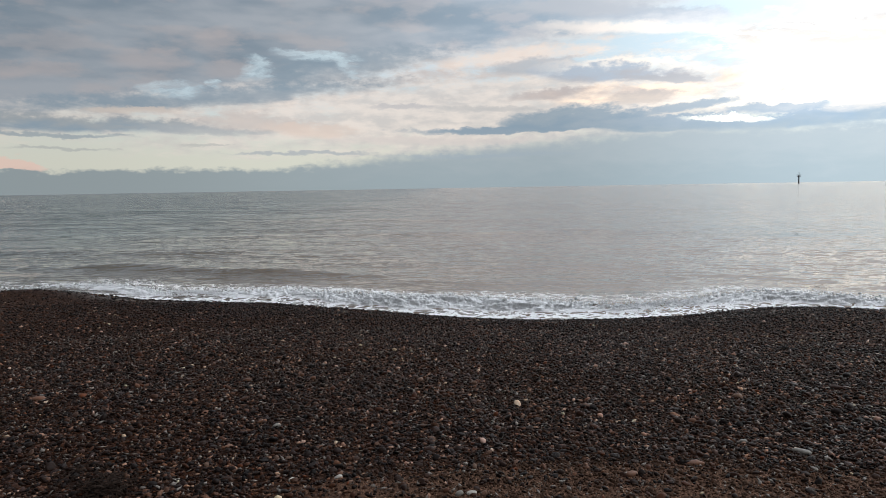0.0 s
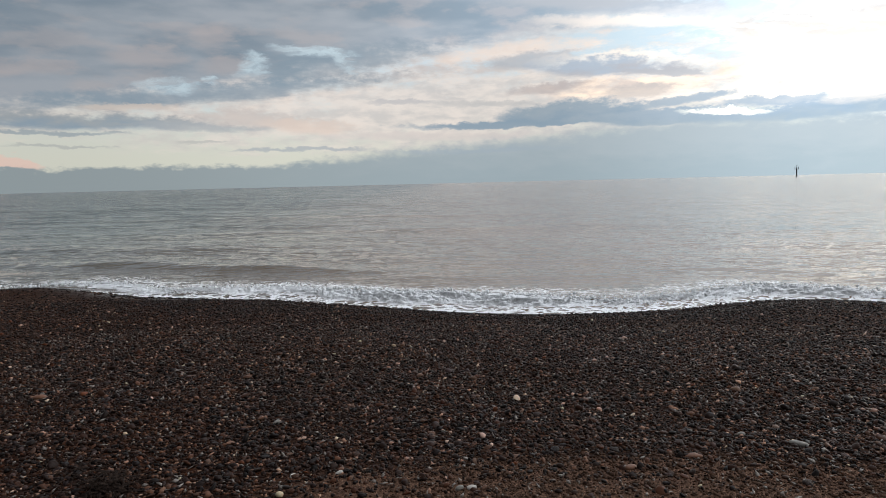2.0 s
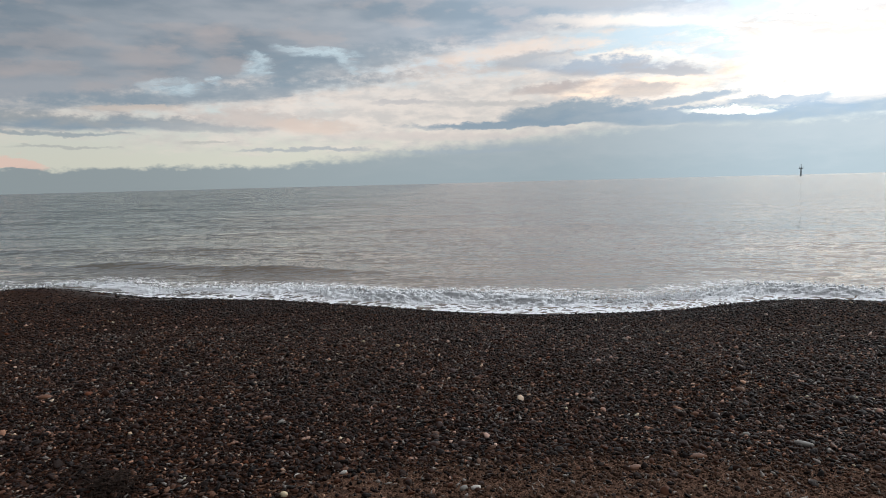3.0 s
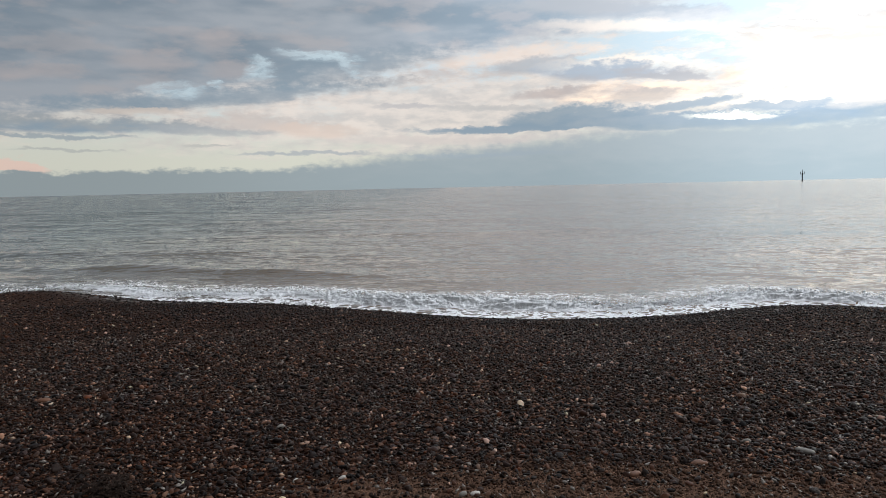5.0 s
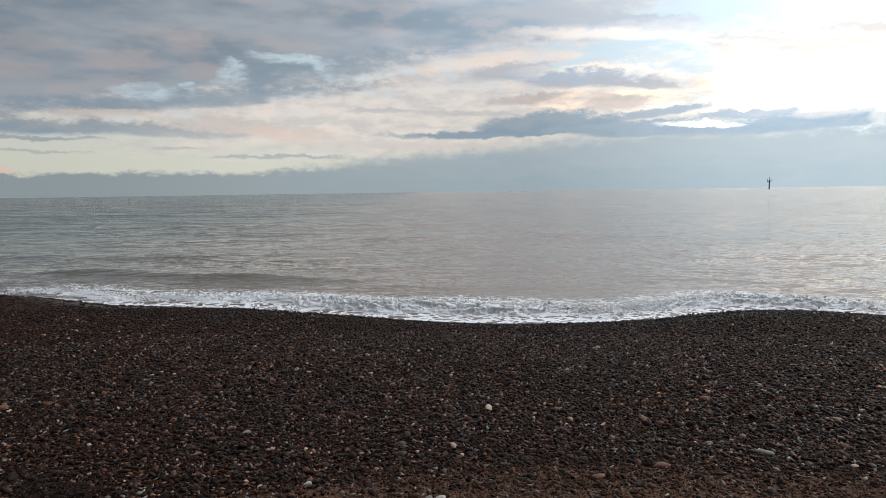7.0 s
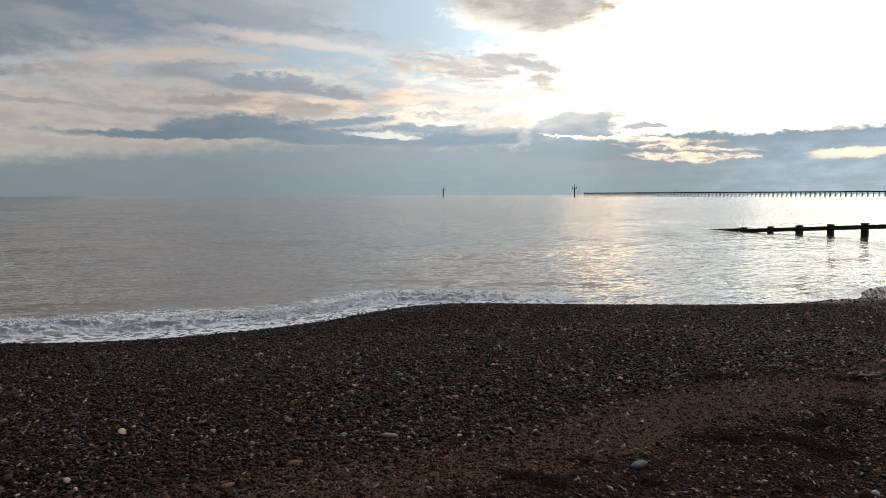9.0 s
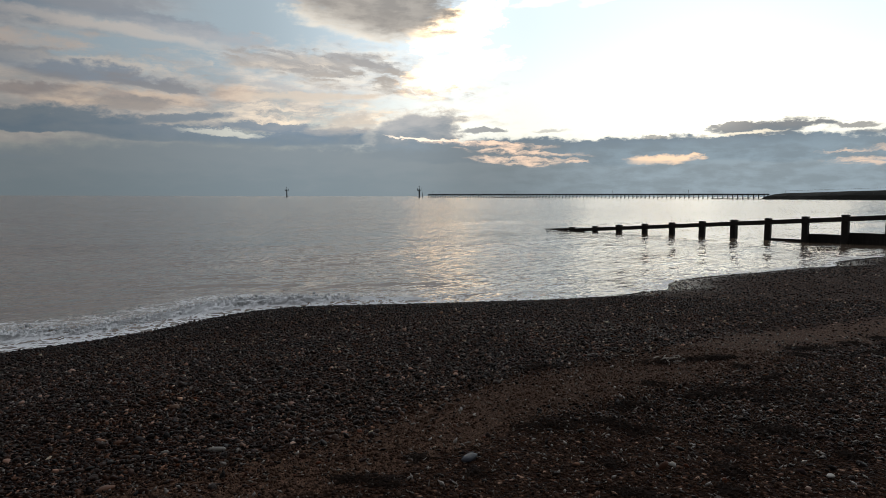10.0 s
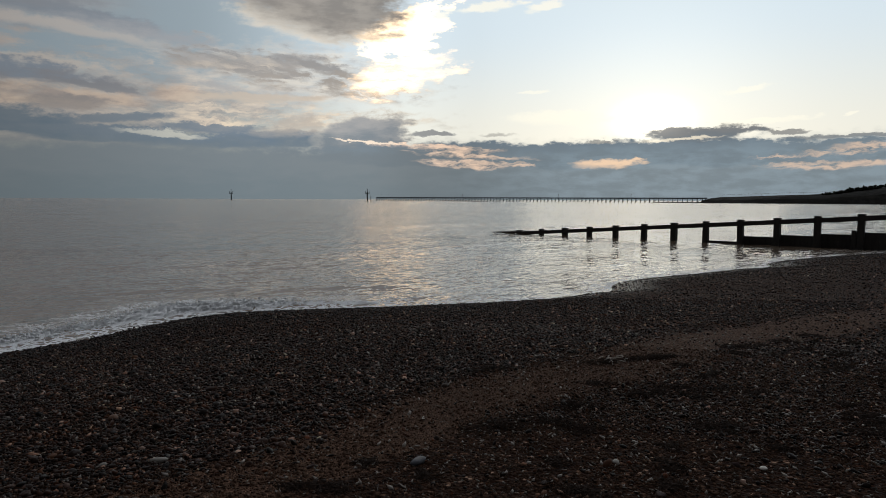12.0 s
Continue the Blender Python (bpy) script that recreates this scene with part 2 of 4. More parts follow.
lay(cloud(39.5, 4.8, 4.3, 2.35, 0.10, 0.35, 0.9, 0.5), shaded(5.9, 1.7, (0.44, 0.51, 0.57), (0.80, 0.79, 0.78)))
lay(cloud(45.6, 5.6, 1.6, 0.25, 0.0, 0.5, 1.0), (0.60, 0.62, 0.64), 0.9)
lay(cloud(60, 3.85, 28, 1.12, 0.0, 0.3, 1.0), shaded(3.9, 1.0, (0.45, 0.585, 0.70), (0.41, 0.52, 0.63)))
lay(cloud(68.2, 5.35, 4.6, 0.62, 0.04, 0.35, 1.4), shaded(5.4, 0.6, (0.40, 0.47, 0.54), (0.52, 0.54, 0.56)), 0.97)
lay(cloud(74.2, 5.35, 1.5, 0.2, 0.0, 0.5, 1.2), (0.62, 0.62, 0.61), 0.85)
lay(cloud(79.5, 4.85, 5.0, 0.18, 0.0, 0.5, 1.0), (0.58, 0.60, 0.61), 0.9)
lay(cloud(51.3, 5.6, 1.4, 0.16, 0.0, 0.8, 1.2), (1.05, 1.02, 0.94), 0.7)
lay(cloud(60.0, 4.95, 1.4, 0.14, 0.0, 0.6, 1.2), (0.85, 0.80, 0.72), 0.8)
for u, v, a, b, tilt in ((71.4, 8.5, 1.9, 0.22, 0.10), (72.2, 6.3, 2.8, 0.25, 0.08), (78.3, 6.6, 0.6, 0.12, 0.1), (57.0, 6.9, 4.5, 0.5, 0.0), (53.6, 9.1, 0.9, 0.14, 0.0)):
    lay(cloud(u, v, a, b, tilt, 0.9, 2.0), (3.0, 2.85, 2.35), 0.45)

# low bank along the horizon
top = plus(1.72, W.math("MULTIPLY", W.smooth(az, -17.0, 10.0), 1.9), W.math("MULTIPLY", W.smooth(az, 6.0, 18.0), 0.75))
bank_top = W.math("SUBTRACT", V, W.math("SUBTRACT", top, W.math("MULTIPLY", frill, 0.55)))
low_bank = W.smooth(bank_top, W.smooth(az, -18.0, 3.0, 0.28, 1.15), W.smooth(az, -18.0, 3.0, -0.22, -0.7))
bank = W.mix(W.smooth(W.math("ADD", el, W.math("MULTIPLY", tuft, 4.0)), 0.0, 3.6), (0.315, 0.395, 0.445), (0.370, 0.435, 0.480))
bank = along((0.262, 0.318, 0.350), bank, -26.0, 8.0)
bank = W.mix(both(W.smooth(az, 42.0, 60.0), W.smooth(plus(tuft, W.math("MULTIPLY", frill, 0.4)), -0.2, 0.2, 0.55, 1.0)), bank, (0.62, 0.79, 0.91))
lay(both(low_bank, W.smooth(az, -20.0, 30.0, 0.90, 0.97)), bank)
lay(cloud(-1.0, 4.1, 9.0, 0.30, -0.01, 1.0, 0.8), (0.68, 0.62, 0.59), 0.6)
lay(cloud(3.5, 2.75, 7.0, 0.2, 0.0, 1.0, 0.9), (0.36, 0.43, 0.49), 0.6)
# gaps in the shelf through which the sun shows, and lit edges
LIT = (2.3, 1.68, 1.25)
lay(cloud(60.2, 3.02, 2.3, 0.36, 0.0, 0.8, 1.6), (2.6, 1.85, 1.25), 0.92)
lay(cloud(40.6, 4.85, 3.6, 0.10, -0.06, 0.6, 0.9), (2.1, 1.75, 1.4), 0.85)
for u, v, a, b in ((45.8, 4.45, 4.6, 0.22), (49.0, 3.75, 4.6, 0.26), (48.2, 3.05, 3.8, 0.34), (52.6, 3.0, 1.4, 0.2)):
    lay(cloud(u, v, a, b, -0.05, 0.8, 1.1, 1.0, fine_torn), LIT, 0.9)
for u, v, a, b in ((73.0, 3.4, 1.6, 0.10), (77.5, 3.6, 3.0, 0.20), (76.5, 2.75, 4.2, 0.30), (81.0, 4.0, 3.5, 0.3)):
    lay(cloud(u, v, a, b, 0.03, 0.8, 1.1, 1.0, fine_torn), (2.0, 1.5, 1.15), 0.85)
lay(cloud(66.0, 4.95, 3.0, 0.12, 0.03, 0.8, 1.0), (2.8, 2.5, 1.95), 0.7)
lay(cloud(-33.2, 2.1, 2.2, 0.55, -0.1, 0.4, 1.0, 0.6), (0.80, 0.60, 0.52), 0.9)
sky = scaled(sky, W.math("ADD", W.smooth(az, -34.0, -10.0, 0.88, 1.0), both(W.smooth(az, 7.0, 32.0, 0.0, 0.54), W.smooth(az, 38.0, 50.0, 1.0, 0.12))))
# a little of the glow comes through the clouds by the sun
sky = W.mix(1.0, sky, scaled((1.0, 0.88, 0.70), W.math("MULTIPLY", near_glow, 0.6)), "ADD")

# unseen cloud overhead and behind, broken, toned to light beach and sea, brightest sunward
side = W.math("SUBTRACT", both(W.smooth(az, 4.0, 40.0, 1.0, 1.55), W.smooth(az, -28.0, 0.0, 0.80, 1.0)), W.smooth(az, 46.0, 64.0, 0.0, 0.30))
away = W.math("ABSOLUTE", W.math("SUBTRACT", az, 55.0))
vault = W.mix(W.smooth(el, 14.0, 50.0), (0.65, 0.75, 0.83), (0.16, 0.24, 0.36))
vault = W.mix(1.0, vault, scaled((0.93, 1.0, 1.0), W.math("MULTIPLY", wide_glow, 2.2)), "ADD")
vault = W.mix(both(W.smooth(V, 9.0, 13.0), W.smooth(U, 27.0, 7.0)), vault, scaled(deck, W.math("ADD", 1.0, both(W.smooth(el, 13.0, 28.0), W.smooth(az, -28.0, 5.0, -0.45, 0.9)))))
thick = W.mix(W.smooth(billow2, 0.35, 0.65), (0.44, 0.465, 0.51), (0.74, 0.76, 0.80))
thick = scaled(thick, W.math("ADD", W.smooth(away, 15.0, 85.0, 3.6, 0.52), W.smooth(away, 100.0, 150.0, 0.0, 0.35)))
behind = both(W.smooth(W.math("ABSOLUTE", W.math("SUBTRACT", az, 20.0)), 75.0, 110.0), W.smooth(el, 3.0, 9.0))
over = W.math("MAXIMUM", W.smooth(el, 24.0, 45.0), behind)
vault = scaled(W.mix(both(over, W.smooth(billow, 0.30, 0.46, 0.55, 1.0)), vault, thick), side)
sky = W.mix(W.math("MAXIMUM", W.smooth(el, 17.5, 23.0), behind), sky, vault)
world_out = W.node("ShaderNodeOutputWorld")
W.put(world_out.inputs["Surface"], W.node("ShaderNodeBackground", Color=sky, Strength=1.0).outputs[0])

# ---------------------------------------------------------------- materials


def material(name):
    mat = bpy.data.materials.new(name)
    mat.use_nodes = True
    return mat, Net(mat.node_tree)


def finish(net, shader):
    out = net.node("ShaderNodeOutputMaterial", Surface=shader)
    return out


def bump(net, height, strength, distance, normal=None):
    n = net.node("ShaderNodeBump", Height=height, Strength=strength, Distance=distance)
    if normal is not None:
        net.put(n.inputs["Normal"], normal)
    return n.outputs[0]


STONES = [(0.00, (0.0190, 0.0112, 0.0078)), (0.20, (0.0350, 0.0200, 0.0136)), (0.38, (0.0170, 0.0118, 0.0094)), (0.52, (0.0580, 0.0360, 0.0255)),
          (0.63, (0.0075, 0.0052, 0.0042)), (0.73, (0.0760, 0.0350, 0.0180)), (0.76, (0.0400, 0.0350, 0.0370)), (0.85, (0.1150, 0.0790, 0.0590)),
          (0.930, (0.2250, 0.1750, 0.1430)), (0.980, (0.4800, 0.4200, 0.3700))]


def stone_material(name, one_each):
    mat, n = material(name)
    chance = n.node("ShaderNodeObjectInfo").outputs["Random"] if one_each else n.node("ShaderNodeNewGeometry").outputs["Random Per Island"]
    place = n.node("ShaderNodeTexCoord").outputs["Object"]
    tone = n.ramp(chance, STONES, True)
    grit = n.noise(place, 60.0, 4.0)
    tone = n.mix(n.smooth(grit, 0.35, 0.75, 0.0, 0.5), tone, n.mix(1.0, tone, (0.45, 0.42, 0.40), "MULTIPLY"))
    patch = n.smooth(n.noise(place, 0.9, 4.0, 0.6), 0.36, 0.64)
    tone = n.mix(1.0, tone, n.mix(patch, (0.61, 0.455, 0.415), (0.77, 0.51, 0.385)), "MULTIPLY")
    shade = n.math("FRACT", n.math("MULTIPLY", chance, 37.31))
    tone = n.mix(1.0, tone, n.mix(n.math("POWER", shade, 2.0), (0.36, 0.36, 0.36), (2.4, 2.4, 2.4)), "MULTIPLY")
    tone = n.mix(1.0, tone, (0.50, 0.455, 0.41), "DARKEN")
    # darker towards the water, with an uneven edge
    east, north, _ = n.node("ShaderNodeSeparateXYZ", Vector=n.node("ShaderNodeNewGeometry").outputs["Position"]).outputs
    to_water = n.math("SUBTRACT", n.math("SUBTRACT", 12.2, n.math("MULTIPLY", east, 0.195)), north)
    shoreward_tone = n.smooth(n.math("ADD", to_water, n.math("MULTIPLY", n.noise(place, 0.8, 4.0), 2.0)), 1.5, 6.0, 0.55, 1.0)
    tone = n.mix(1.0, tone, n.xyz(shoreward_tone, shoreward_tone, shoreward_tone), "MULTIPLY")
    rough = n.smooth(n.noise(place, 9.0, 2.0), 0.3, 0.7, 0.32, 0.60)
    s = n.node("ShaderNodeBsdfPrincipled", Base_Color=tone, Roughness=rough, Specular_IOR_Level=0.09, Normal=bump(n, grit, 0.4, 0.006))
    finish(n, s.outputs[0])
    return mat


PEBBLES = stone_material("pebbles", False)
PEBBLE = stone_material("pebble_single", True)


def plain(name, tone, rough, scale=20.0, spread=0.35, relief=0.3, depth=0.01, stretch=(1, 1, 1), metal=0.0, sheen=0.4):
    """A mottled surface with grain and stains."""
    mat, n = material(name)
    place = n.vmath("MULTIPLY", n.node("ShaderNodeTexCoord").outputs["Object"], stretch)
    fine, broad = n.noise(place, scale, 6.0, 0.65), n.noise(place, scale * 0.13, 3.0)
    low, high = tuple(c * (1 - spread) for c in tone), tuple(c * (1 + spread) for c in tone)
    colour = n.mix(n.smooth(fine, 0.3, 0.7), low, high)
    colour = n.mix(n.smooth(broad, 0.35, 0.7, 0.0, 0.45), colour, tuple(c * 0.55 for c in tone))
    s = n.node("ShaderNodeBsdfPrincipled", Base_Color=colour, Roughness=n.smooth(broad, 0.3, 0.7, rough * 0.8, min(1.0, rough * 1.2)),
               Metallic=metal, Specular_IOR_Level=sheen, Normal=bump(n, fine, relief, depth))
    finish(n, s.outputs[0])
    return mat


TIMBER = plain("wet_dark_timber", (0.022, 0.018, 0.015), 0.75, 6.0, 0.4, 0.6, 0.03, (1, 1, 0.25))
PIER_WOOD = plain("weathered_pier_timber", (0.03, 0.028, 0.027), 0.8, 1.5, 0.3)
STEEL = plain("dark_painted_steel", (0.05, 0.055, 0.06), 0.6, 2.0, 0.3)
LAND = plain("dark_heath_ground", (0.022, 0.021, 0.018), 0.95, 0.2, 0.4, sheen=0.03)
SCRUB = plain("dark_scrub_leaves", (0.018, 0.021, 0.015), 0.9, 0.6, 0.5, sheen=0.05)
CONCRETE = plain("grey_concrete", (0.16, 0.15, 0.14), 0.85, 0.8, 0.25)
WEED = plain("dark_dried_seaweed", (0.024, 0.0155, 0.0118), 0.95, 40.0, 0.5, sheen=0.08)
BONE = plain("pale_dry_stalks", (0.42, 0.38, 0.33), 0.7, 50.0, 0.3)
RUST_STONE = plain("orange_brown_stone", (0.125, 0.050, 0.022), 0.6, 40.0, 0.35, 0.3, 0.004)
SLATE_STONE = plain("blue_grey_stone", (0.036, 0.038, 0.048), 0.6, 40.0, 0.3, 0.3, 0.004)
GREY_STONE = plain("pale_grey_stone", (0.17, 0.155, 0.135), 0.55, 40.0, 0.25, 0.3, 0.004)
FLINT_GLINT = plain("pale_flint_glint", (0.17, 0.145, 0.125), 0.5, 90.0, 0.6, 0.3, 0.004)
GRIT = plain("brown_grit", (0.062, 0.036, 0.0245), 0.85, 30.0, 0.7, 0.4, 0.004, sheen=0.05)
WHITE_STONE = plain("chalk_white_stone", (0.42, 0.39, 0.35), 0.55, 40.0, 0.2, 0.3, 0.004)

# shingle and sand under the loose pebbles
SHINGLE, n = material("shingle_and_sand")
place = n.node("ShaderNodeTexCoord").outputs["Object"]
cells = n.node("ShaderNodeTexVoronoi", Vector=place, Scale=38.0)
pick = n.node("ShaderNodeSeparateColor", Color=cells.outputs["Color"]).outputs[0]
stones = n.ramp(pick, STONES, True)
stones = n.mix(n.smooth(cells.outputs["Distance"], 0.25, 0.75, 0.0, 0.6), stones, (0.030, 0.018, 0.012))
sand_mask = n.node("ShaderNodeAttribute")
sand_mask.attribute_name = "sand"
grit = n.noise(place, 160.0, 3.0, 0.7)
grains = n.node("ShaderNodeTexVoronoi", Vector=place, Scale=170.0)
speck = n.node("ShaderNodeSeparateColor", Color=grains.outputs["Color"]).outputs[0]
sand = n.mix(n.smooth(grit, 0.3, 0.7), (0.039, 0.0210, 0.0135), (0.122, 0.069, 0.0455))
sand = n.mix(1.0, sand, n.ramp(speck, [(0.0, (0.55, 0.52, 0.50)), (0.45, (1.0, 1.0, 1.0)), (0.80, (1.35, 1.35, 1.35)), (0.95, (2.4, 2.5, 2.6))], True), "MULTIPLY")
# paler at its near end
sand = n.mix(n.smooth(n.node("ShaderNodeSeparateXYZ", Vector=place).outputs[0], 2.2, 4.6), n.mix(1.0, sand, (1.5, 1.5, 1.5), "MULTIPLY"), sand)
sand_fac = n.smooth(n.math("ADD", sand_mask.outputs["Fac"], n.math("MULTIPLY", n.math("SUBTRACT", n.noise(place, 3.5, 5.0, 0.7), 0.5), 1.3)), 0.4, 0.65)
stones = n.mix(1.0, stones, (0.75, 0.53, 0.42), "MULTIPLY")
colour = n.mix(sand_fac, stones, sand)
wet = n.node("ShaderNodeAttribute")
wet.attribute_name = "wet"
colour = n.mix(n.math("MULTIPLY", wet.outputs["Fac"], 0.55), colour, n.mix(1.0, colour, (0.35, 0.33, 0.32), "MULTIPLY"))
height = n.mix(sand_fac, n.math("SUBTRACT", 1.0, cells.outputs["Distance"]), n.math("MULTIPLY", n.math("ADD", grit, n.noise(place, 40.0, 4.0)), 0.6))
rough = n.smooth(wet.outputs["Fac"], 0.0, 1.0, 0.75, 0.25)
s = n.node("ShaderNodeBsdfPrincipled", Base_Color=colour, Roughness=rough, Specular_IOR_Level=n.smooth(wet.outputs["Fac"], 0.5, 1.0, 0.04, 0.06), Normal=bump(n, height, 0.9, 0.02))
finish(n, s.outputs[0])

# sea: dull green water with ripples, and foam where the surf has been
SEA, n = material("sea_water")
place = n.node("ShaderNodeTexCoord").outputs["Object"]
def ripples(scale, detail, stretch, along, across):
    """Slopes of a field of ripples."""
    t = n.node("ShaderNodeTexNoise", Vector=n.vmath("MULTIPLY", place, stretch), Scale=scale, Detail=detail, Roughness=0.55)
    return n.vmath("MULTIPLY", n.vmath("SUBTRACT", t.outputs["Color"], (0.5, 0.5, 0.5)), (along, across, 0.0))


seaward_x, seaward_y, _ = n.node("ShaderNodeSeparateXYZ", Vector=place).outputs
# calm patches; normals lean shoreward, most on the open side, catching higher sky
calm = n.smooth(n.noise(n.vmath("MULTIPLY", place, (0.3, 1.0, 1.0)), 0.05, 3.0), 0.35, 0.65, 0.7, 1.0)
slopes = n.vmath("ADD", ripples(5.2, 4.0, (0.5, 1.6, 1.0), 0.36, 0.42), ripples(1.7, 4.0, (0.8, 1.5, 1.0), 0.36, 0.70))
slopes = n.vmath("ADD", slopes, ripples(0.36, 7.0, (0.40, 1.6, 1.0), 0.36, 0.50))
slopes = n.vmath("ADD", n.vmath("ADD", slopes, n.xyz(0.0, n.math("MULTIPLY", n.smooth(seaward_y, 11.0, 70.0, 0.2, 1.0), n.smooth(seaward_x, -40.0, 45.0, -0.125, -0.036)), 0.0)), ripples(11.0, 3.0, (0.6, 1.4, 1.0), 0.25, 0.40))
lean = n.tree.nodes.new("ShaderNodeVectorMath")
lean.operation = "SCALE"
n.put(lean.inputs[0], slopes), n.put(lean.inputs["Scale"], calm)
normal = n.vmath("NORMALIZE", n.vmath("ADD", n.node("ShaderNodeNewGeometry").outputs["Normal"], lean.outputs[0]))
# short steep wavelets with sharp crests
crests = n.noise(n.vmath("MULTIPLY", place, (0.45, 1.35, 1.0)), 1.5, 3.0, 0.5, 0.3)
crests = n.math("SUBTRACT", 1.0, n.math("ABSOLUTE", n.math("MULTIPLY", n.math("SUBTRACT", crests, 0.5), 4.0)))
normal = bump(n, crests, 0.55, 0.05, normal)
foam_mask = n.node("ShaderNodeAttribute")
foam_mask.attribute_name = "foam"
web = n.node("ShaderNodeTexVoronoi", Vector=n.vmath("ADD", n.vmath("MULTIPLY", place, (0.8, 1.3, 1.0)), n.node("ShaderNodeTexNoise", Vector=place, Scale=2.5, Detail=4.0).outputs["Color"]), Scale=3.4)
web.feature = "DISTANCE_TO_EDGE"
lace = n.smooth(web.outputs["Distance"], 0.0, 0.22, 1.0, 0.0)
lace = n.math("ADD", n.math("MULTIPLY", lace, 0.55), n.math("MULTIPLY", n.noise(n.vmath("MULTIPLY", place, (0.6, 1.2, 1.0)), 3.0, 7.0, 0.7), 0.75))
foam = n.smooth(n.math("ADD", foam_mask.outputs["Fac"], n.math("SUBTRACT", lace, 0.62)), 0.38, 0.62)
body = n.mix(n.smooth(n.noise(place, 0.05, 2.0), 0.3, 0.7), (0.168, 0.120, 0.083), (0.205, 0.146, 0.103))
# body tone stands in for reflected sky, dark green to warm by the pier
warm_side = n.smooth(n.math("ADD", seaward_x, n.math("MULTIPLY", n.noise(place, 0.04, 3.0), 14.0)), -18.0, 12.0)
body = n.mix(warm_side, (0.048, 0.066, 0.060), body)
water = n.node("ShaderNodeBsdfPrincipled", Base_Color=body, Roughness=n.smooth(seaward_y, 10.0, 70.0, 0.06, 0.12), IOR=1.45, Normal=normal)
froth = n.node("ShaderNodeBsdfPrincipled", Base_Color=(0.80, 0.81, 0.82), Roughness=0.8, Normal=bump(n, n.noise(place, 22.0, 5.0, 0.7), 0.6, 0.05))
finish(n, n.node("ShaderNodeMixShader", Fac=foam).outputs[0])
mixer = [x for x in n.tree.nodes if x.bl_idname == "ShaderNodeMixShader"][0]
n.put(mixer.inputs[1], water.outputs[0]), n.put(mixer.inputs[2], froth.outputs[0])
FOAM, n = material("white_sea_foam")
place = n.node("ShaderNodeTexCoord").outputs["Object"]
bubbles = n.noise(place, 45.0, 5.0, 0.7)
upward = n.vmath("NORMALIZE", n.vmath("ADD", bump(n, bubbles, 0.8, 0.03), (0.0, 0.0, 1.1)))
skin = n.node("ShaderNodeBsdfDiffuse", Color=n.mix(bubbles, (0.72, 0.73, 0.74), (0.90, 0.91, 0.92)), Normal=upward)
through_ = n.node("ShaderNodeBsdfTranslucent", Color=(0.94, 0.95, 0.96))
finish(n, n.node("ShaderNodeMixShader", Fac=0.06).outputs[0])
mixer = [x for x in n.tree.nodes if x.bl_idname == "ShaderNodeMixShader"][0]
n.put(mixer.inputs[1], skin.outputs[0]), n.put(mixer.inputs[2], through_.outputs[0])

# ---------------------------------------------------------------- shape of the shore


def hump(x, c, w):
    return np.exp(-((x - c) / w) ** 2)


def shore(x):
    """The water's edge: a slanting line with beach cusps."""
    x = np.asarray(x, float)
    return 12.65 - 0.195 * x - 1.15 * hump(x, 0.9, 3.3) + 0.9 * hump(x, 6.8, 2.0) - 1.6 * hump(x, 13.6, 3.4) + 0.3 * hump(x, 29, 3.5) - 0.6 * hump(x, 24.6, 1.2) - 0.5 * hump(x, 35.5, 2.5) - 0.35 * hump(x, 13.0, 1.2) + 0.5 * hump(x, -8.8, 1.6) - 0.5 * hump(x, 15.2, 0.9) - 0.5 * hump(x, 21.5, 3.0) - 0.15 * hump(x, 3.9, 1.3) - 0.3 * hump(x, 7.8, 4.5)


_rng = np.random.RandomState(7)
WAVES = [(_rng.uniform(0.3, 2.6), _rng.uniform(0.3, 2.6), _rng.uniform(0, 6.28), _rng.uniform(0.4, 1.0)) for _ in range(14)]


def lumps(x, y):
    """Gentle unevenness, about plus or minus one."""
    return sum(a / (kx + ky) * np.sin(kx * x + p) * np.sin(ky * y + 1.7 * p) for kx, ky, p, a in WAVES) / 2.5


def beach_height(x, y):
    x, y = np.asarray(x, float), np.asarray(y, float)
    s = (shore(x) - y) * 0.98
    up = 0.8 * (1 - np.exp(-np.maximum(s, 0) / 5.5)) + 0.06 * np.maximum(s - 16, 0) * np.exp(-np.maximum(s - 16, 0) / 60)
    down = np.maximum(0.145 * np.minimum(s, 0), -4.0)
    near = np.exp(-((x / 60) ** 2 + (y / 60) ** 2))
    up = up + 0.13 * hump(x, -8.9, 1.3) * hump(y, 13.9, 0.9) + 0.10 * hump(x, 13.2, 2.2) * hump(y, 7.2, 1.0)
    return up + down + 0.035 * lumps(x, y) * near * np.clip(s / 2, 0.3, 1)


def sand_line(x):
    """The middle of the sandy strip, which bends towards the land."""
    x = np.asarray(x, float)
    return 3.50 - 0.05 * x - 0.055 * np.maximum(x - 5, 0) ** 1.5


def sandy(x, y):
    """How sandy the beach is: a strip behind the shingle."""
    x, y = np.asarray(x, float), np.asarray(y, float)
    return np.clip(0.95 * np.exp(-((y - sand_line(x) - 0.10 * np.sin(1.7 * x)) / (0.40 + 0.06 * np.clip(x - 2, 0, 5))) ** 4) * np.clip((x + 1.6) / 1.6, 0, 1) * np.clip(1.5 - 0.07 * x, 0.55, 1), 0, 1)


_table = np.random.RandomState(77).uniform(0, 1, (256, 256))


